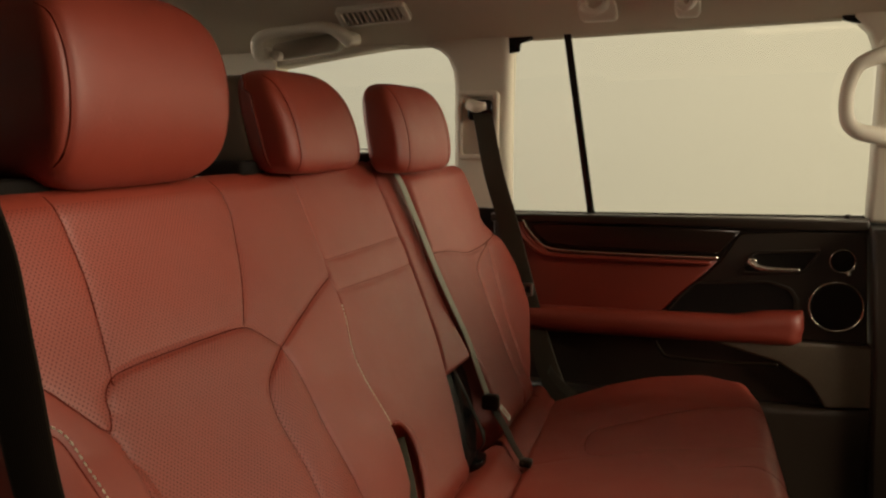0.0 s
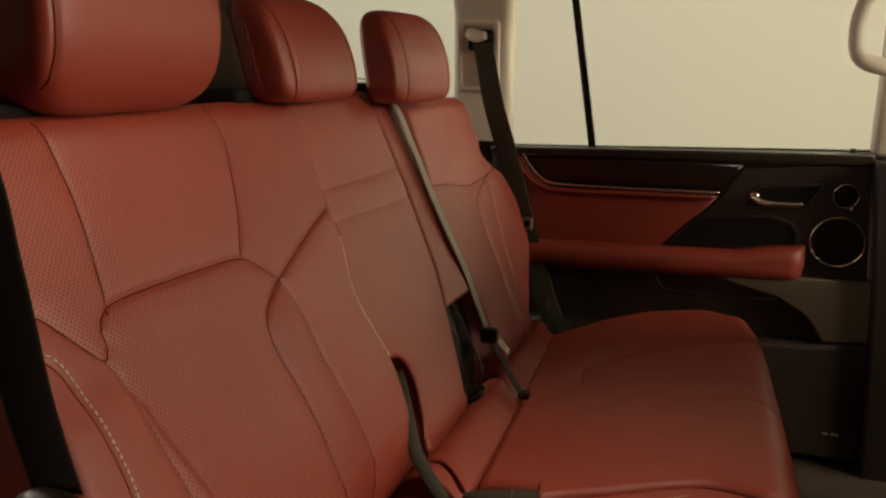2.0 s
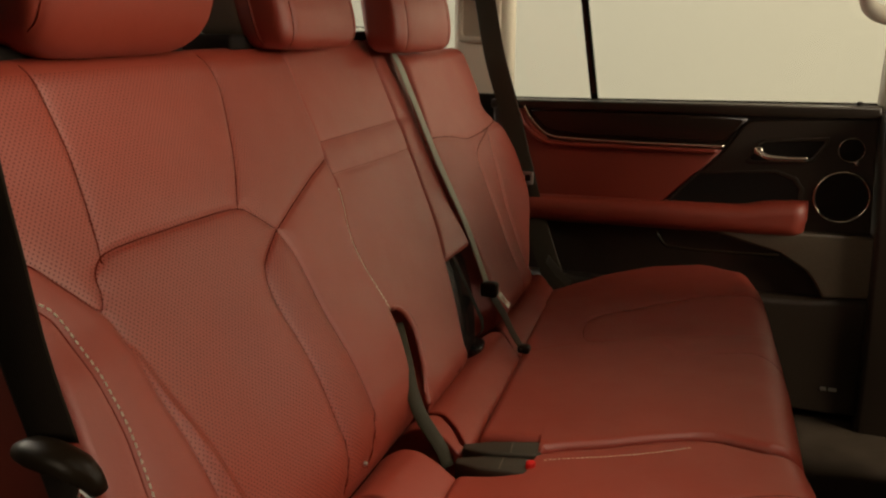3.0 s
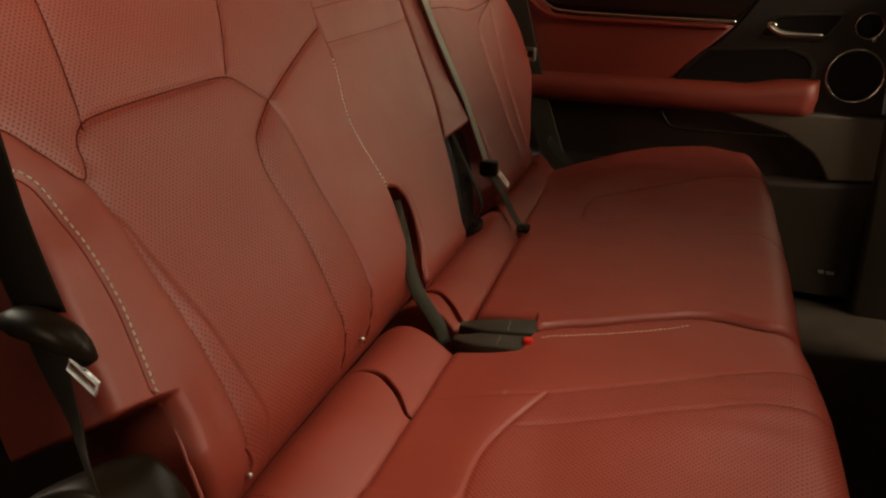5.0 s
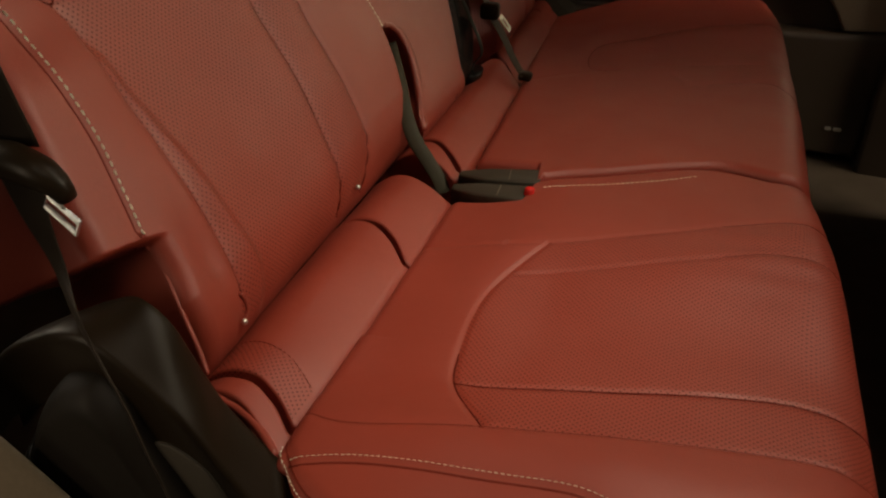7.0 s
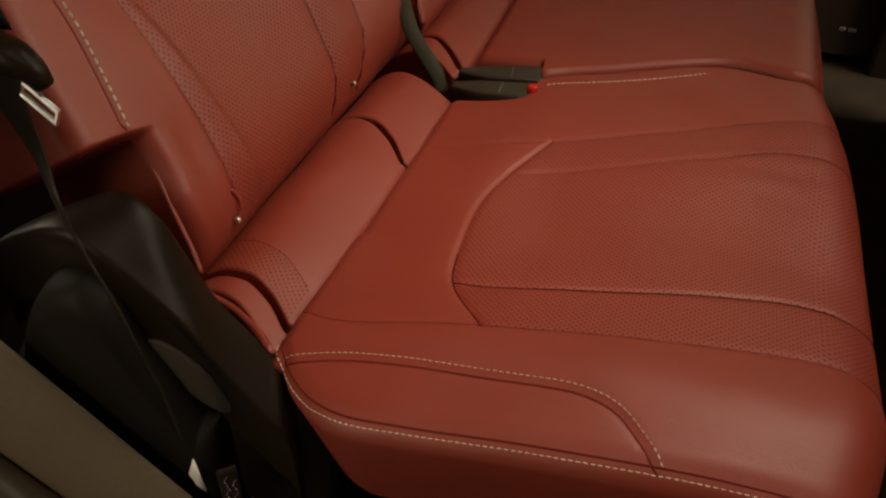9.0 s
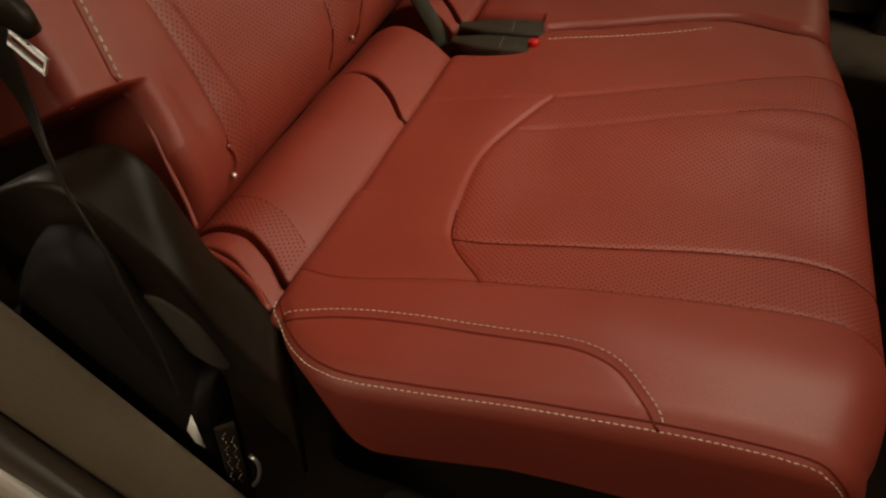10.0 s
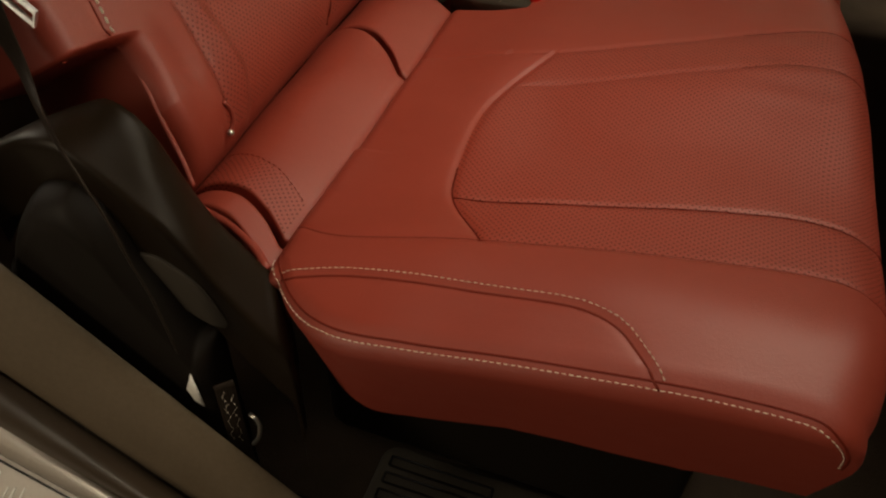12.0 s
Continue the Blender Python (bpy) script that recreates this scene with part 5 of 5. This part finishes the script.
# ---- handles, vent and hooks overhead ----
grab = thing("grab_handle", "beige plastic grab handle on the rear roof rail", "grab handle", "grab handles")
tube("grip", [(-1.172, 1.815, 1.150), (-1.165, 1.795, 1.185), (-1.13, 1.79, 1.203), (-1.04, 1.79, 1.212), (-0.96, 1.792, 1.216), (-0.92, 1.80, 1.200), (-0.895, 1.82, 1.178)], [0.018, 0.015, 0.013, 0.013, 0.014, 0.016, 0.020], BEIGE, grab, sides=12)
part("mount", box_bm(-1.19, 1.81, 1.135, -1.145, 1.87, 1.175, 0.012, 3), BEIGE, grab)
part("mount", box_bm(-0.930, 1.81, 1.172, -0.888, 1.87, 1.205, 0.012, 3), BEIGE, grab)

# plate added over the headliner, darkened as shade behind the grip
part("shade_plate", slab_bm(round_rect(-1.145, 1.150, -0.940, 1.198, 0.016), lambda p, q, d: (p, d, q + 0.10 * (p + 1.03)), 1.836, 1.862, 0.006), GRIP_SHADE, grab, "added greyer beige plate standing in for the shade behind the grip")
part("screw_cap", slab_bm(circle(-1.122, 1.150, 0.013, 20), facing_door, 1.812, 1.838, 0.004), BEIGE, grab, "round beige screw cap")

pillar_grab = thing("grab_handle", "beige vertical grab handle on the centre pillar", "grab handle", "grab handles")
tube("grip", [(0.375, 1.90, 1.112), (0.340, 1.880, 1.106), (0.306, 1.869, 1.087), (0.290, 1.866, 1.050), (0.286, 1.866, 1.005), (0.293, 1.867, 0.966), (0.313, 1.871, 0.946), (0.345, 1.882, 0.938), (0.378, 1.90, 0.934)], [0.018, 0.015, 0.0135, 0.013, 0.013, 0.0135, 0.015, 0.016, 0.018], BEIGE, pillar_grab, sides=12, flat=1.2)
part("mount", box_bm(0.352, 1.885, 1.095, 0.40, 1.93, 1.15, 0.012, 3), BEIGE, pillar_grab)
part("mount", box_bm(0.352, 1.885, 0.908, 0.40, 1.93, 0.960, 0.012, 3), BEIGE, pillar_grab)


def vent_place(p, q, d):
    return (-0.808 + p, 1.768 - 0.80 * q + 0.55 * d, 1.239 + 0.05 * p + 0.52 * q + 0.84 * d)


vent = thing("air_vent", "beige slatted air vent in the headliner", "air vent")
part("frame", framed_bm(round_rect(-0.095, -0.035, 0.095, 0.035, 0.012), round_rect(-0.080, -0.024, 0.080, 0.024, 0.006), vent_place, -0.012, 0.02, 0.003), BEIGE, vent)
part("back", slab_bm(round_rect(-0.080, -0.024, 0.080, 0.024, 0.006), vent_place, 0.012, 0.02, 0), GLOSS_BLACK, vent)
for k in range(10):
    p = -0.066 + 0.0147 * k
    part("slat", slab_bm([(p - 0.0026, -0.024), (p + 0.0026, -0.024), (p + 0.0026, 0.024), (p - 0.0026, 0.024)], vent_place, -0.008, 0.006, 0.001), BEIGE, vent)

for x, label in ((-0.255, "beige folding coat hook on the roof rail"), (-0.055, "small beige clip on the roof rail")):
    hook = thing("coat_hook", label, "hook", "roof rail fittings")
    wide = 0.044 if x < -0.1 else 0.028
    part("plate", slab_bm(round_rect(x - wide, 1.203, x + wide, 1.245, 0.012), lambda p, q, d: (p, d + 1.4 * (1.235 - q), q), 1.775, 1.80, 0.006), BEIGE, hook)
    tube("hook", [(x - wide * 0.55, 1.775, 1.238), (x - wide * 0.5, 1.748, 1.222), (x, 1.742, 1.210), (x + wide * 0.5, 1.748, 1.222), (x + wide * 0.55, 1.775, 1.238)], 0.009, BEIGE, hook, sides=10)

# ---- near sill and floor ----
RUN = np.linspace(-0.40, 0.60, 70)


def jamb(name, edges, material, parent, label=""):
    """A moulding along the slanting rear edge of the door opening; edges: (spot, direction) of the lines that it runs through."""
    return loft(name, [[np.array(p) + np.array(d) * s for p, d in edges] for s in RUN], material, label, parent=parent)


def bowed(one, two, out, n=8):
    (p, d), (q, e), out = one, two, np.array(out)
    mix = lambda u, v, k: np.array(u) + (np.array(v) - np.array(u)) * k / n
    return [(mix(p, q, k) + out * math.sin(math.pi * k / n), mix(d, e, k)) for k in range(n + 1)]


E2 = ((-0.430, 0.250, 0.375), (0.72, 0.0, -0.70))
E1 = ((-0.450, 0.220, 0.271), (0.79, 0.0, -0.61))
E1B = ((-0.449, 0.216, 0.263), (0.79, 0.0, -0.61))
E0 = ((-0.438, 0.192, 0.232), (0.86, 0.0, -0.51))
EP = ((-0.449, 0.180, 0.207), (0.91, 0.0, -0.41))
EO = ((-0.425, 0.120, 0.165), (0.91, 0.0, -0.41))
shift_by = lambda e, *v: (tuple(np.array(e[0]) + np.array(v)), e[1])
side = thing("side_trim", "taupe grained plastic trim at the rear edge of the doorway", "trim", kind="structure")
jamb("inner_return", [shift_by(E2, -0.008, 0.008, -0.09), shift_by(E2, 0.0, 0.004, -0.008), shift_by(E2, 0.001, 0.002, -0.001)], SHELL_DULL, side)
jamb("panel", [shift_by(E2, 0.001, 0.002, -0.001)] + bowed(E2, E1, (0.004, -0.004, 0.004)) + [shift_by(E1, -0.004, 0.004, -0.006)], SILL_TRIM, side)
seal = thing("door_seal", "brown rubber door seal along the doorway edge", "door seal", kind="structure")
jamb("seal", [shift_by(E1B, -0.004, 0.004, 0.002)] + bowed(E1B, E0, (0.008, -0.008, 0.008)) + [shift_by(E0, -0.006, 0.0, -0.004)], SEAL, seal)
plate = thing("jamb_plate", "brushed metal door jamb plate with worn pale lettering", "jamb plate", kind="structure")
jamb("rim", bowed(shift_by(E0, -0.003, 0.0, -0.003), EP, (0.004, -0.003, 0.005)), JAMB, plate)
jamb("plate", [shift_by(EP, -0.0005, 0, -0.001), EO], JAMB, plate)
across = np.array(EO[0]) - np.array(EP[0])
across /= np.linalg.norm(across)
along = np.array(EP[1])
face = np.cross(across, along)
face /= np.linalg.norm(face)
face = face if face[2] > 0 else -face


def on_plate(p, q, d):
    return tuple(np.array(EP[0]) + across * q + along * p + face * d)


part("line", slab_bm([(-0.4, 0.004), (0.36, 0.004), (0.36, 0.006), (-0.4, 0.006)], on_plate, 0.001, -0.002, 0), GLOSS_BLACK, plate)
for s, w, lo, hi in ((-0.040, 0.0022, 0.016, 0.034), (-0.034, 0.0016, 0.022, 0.034), (-0.028, 0.0026, 0.014, 0.033), (-0.021, 0.0015, 0.023, 0.032), (-0.016, 0.0020, 0.017, 0.036), (-0.008, 0.0015, 0.021, 0.033),
                     (0.000, 0.0024, 0.013, 0.034), (0.009, 0.0016, 0.022, 0.033), (0.015, 0.0020, 0.020, 0.035), (0.024, 0.0015, 0.016, 0.032), (0.031, 0.0022, 0.022, 0.034)):
    part("letter_stroke", slab_bm([(s, lo), (s + w, lo), (s + w - 0.4 * (hi - lo), hi), (s - 0.4 * (hi - lo), hi)], on_plate, 0.0012, -0.0005, 0.0003), LABEL, plate, "pale illegible letter stroke")
plain("body_side", -1.4, -0.02, -0.45, 1.3, 0.17, 0.06, SHELL_DULL, "dark body side under the open doorway", "vehicle body")
plain("sill_inner", -2.0, 0.17, -0.06, 1.3, 0.30, 0.055, SHELL_DULL, "dark carpeted inner sill", "trim")

duct = thing("floor_duct", "taupe plastic air duct with slots under the seat", "floor duct")
part("body", slab_bm(round_rect(-0.193, 0.30, 0.10, 0.412, 0.02), facing_up, 0.012, -0.004, 0.005), MAT, duct)
for k in range(4):
    y = 0.390 - 0.021 * k
    part("slot", framed_bm(round_rect(-0.182, y - 0.007, -0.06, y + 0.007, 0.003, 3), round_rect(-0.179, y - 0.005, -0.063, y + 0.005, 0.002, 3), facing_up, 0.0145, 0.011, 0), GLOSS_BLACK, duct)
wire = thing("wire_clip", "small bare metal clip under the cushion", "clip")
tube("clip", [(-0.030, 0.400, 0.112), (-0.02, 0.402, 0.104), (-0.012, 0.400, 0.106), (-0.002, 0.401, 0.103)], 0.002, STEEL, wire)
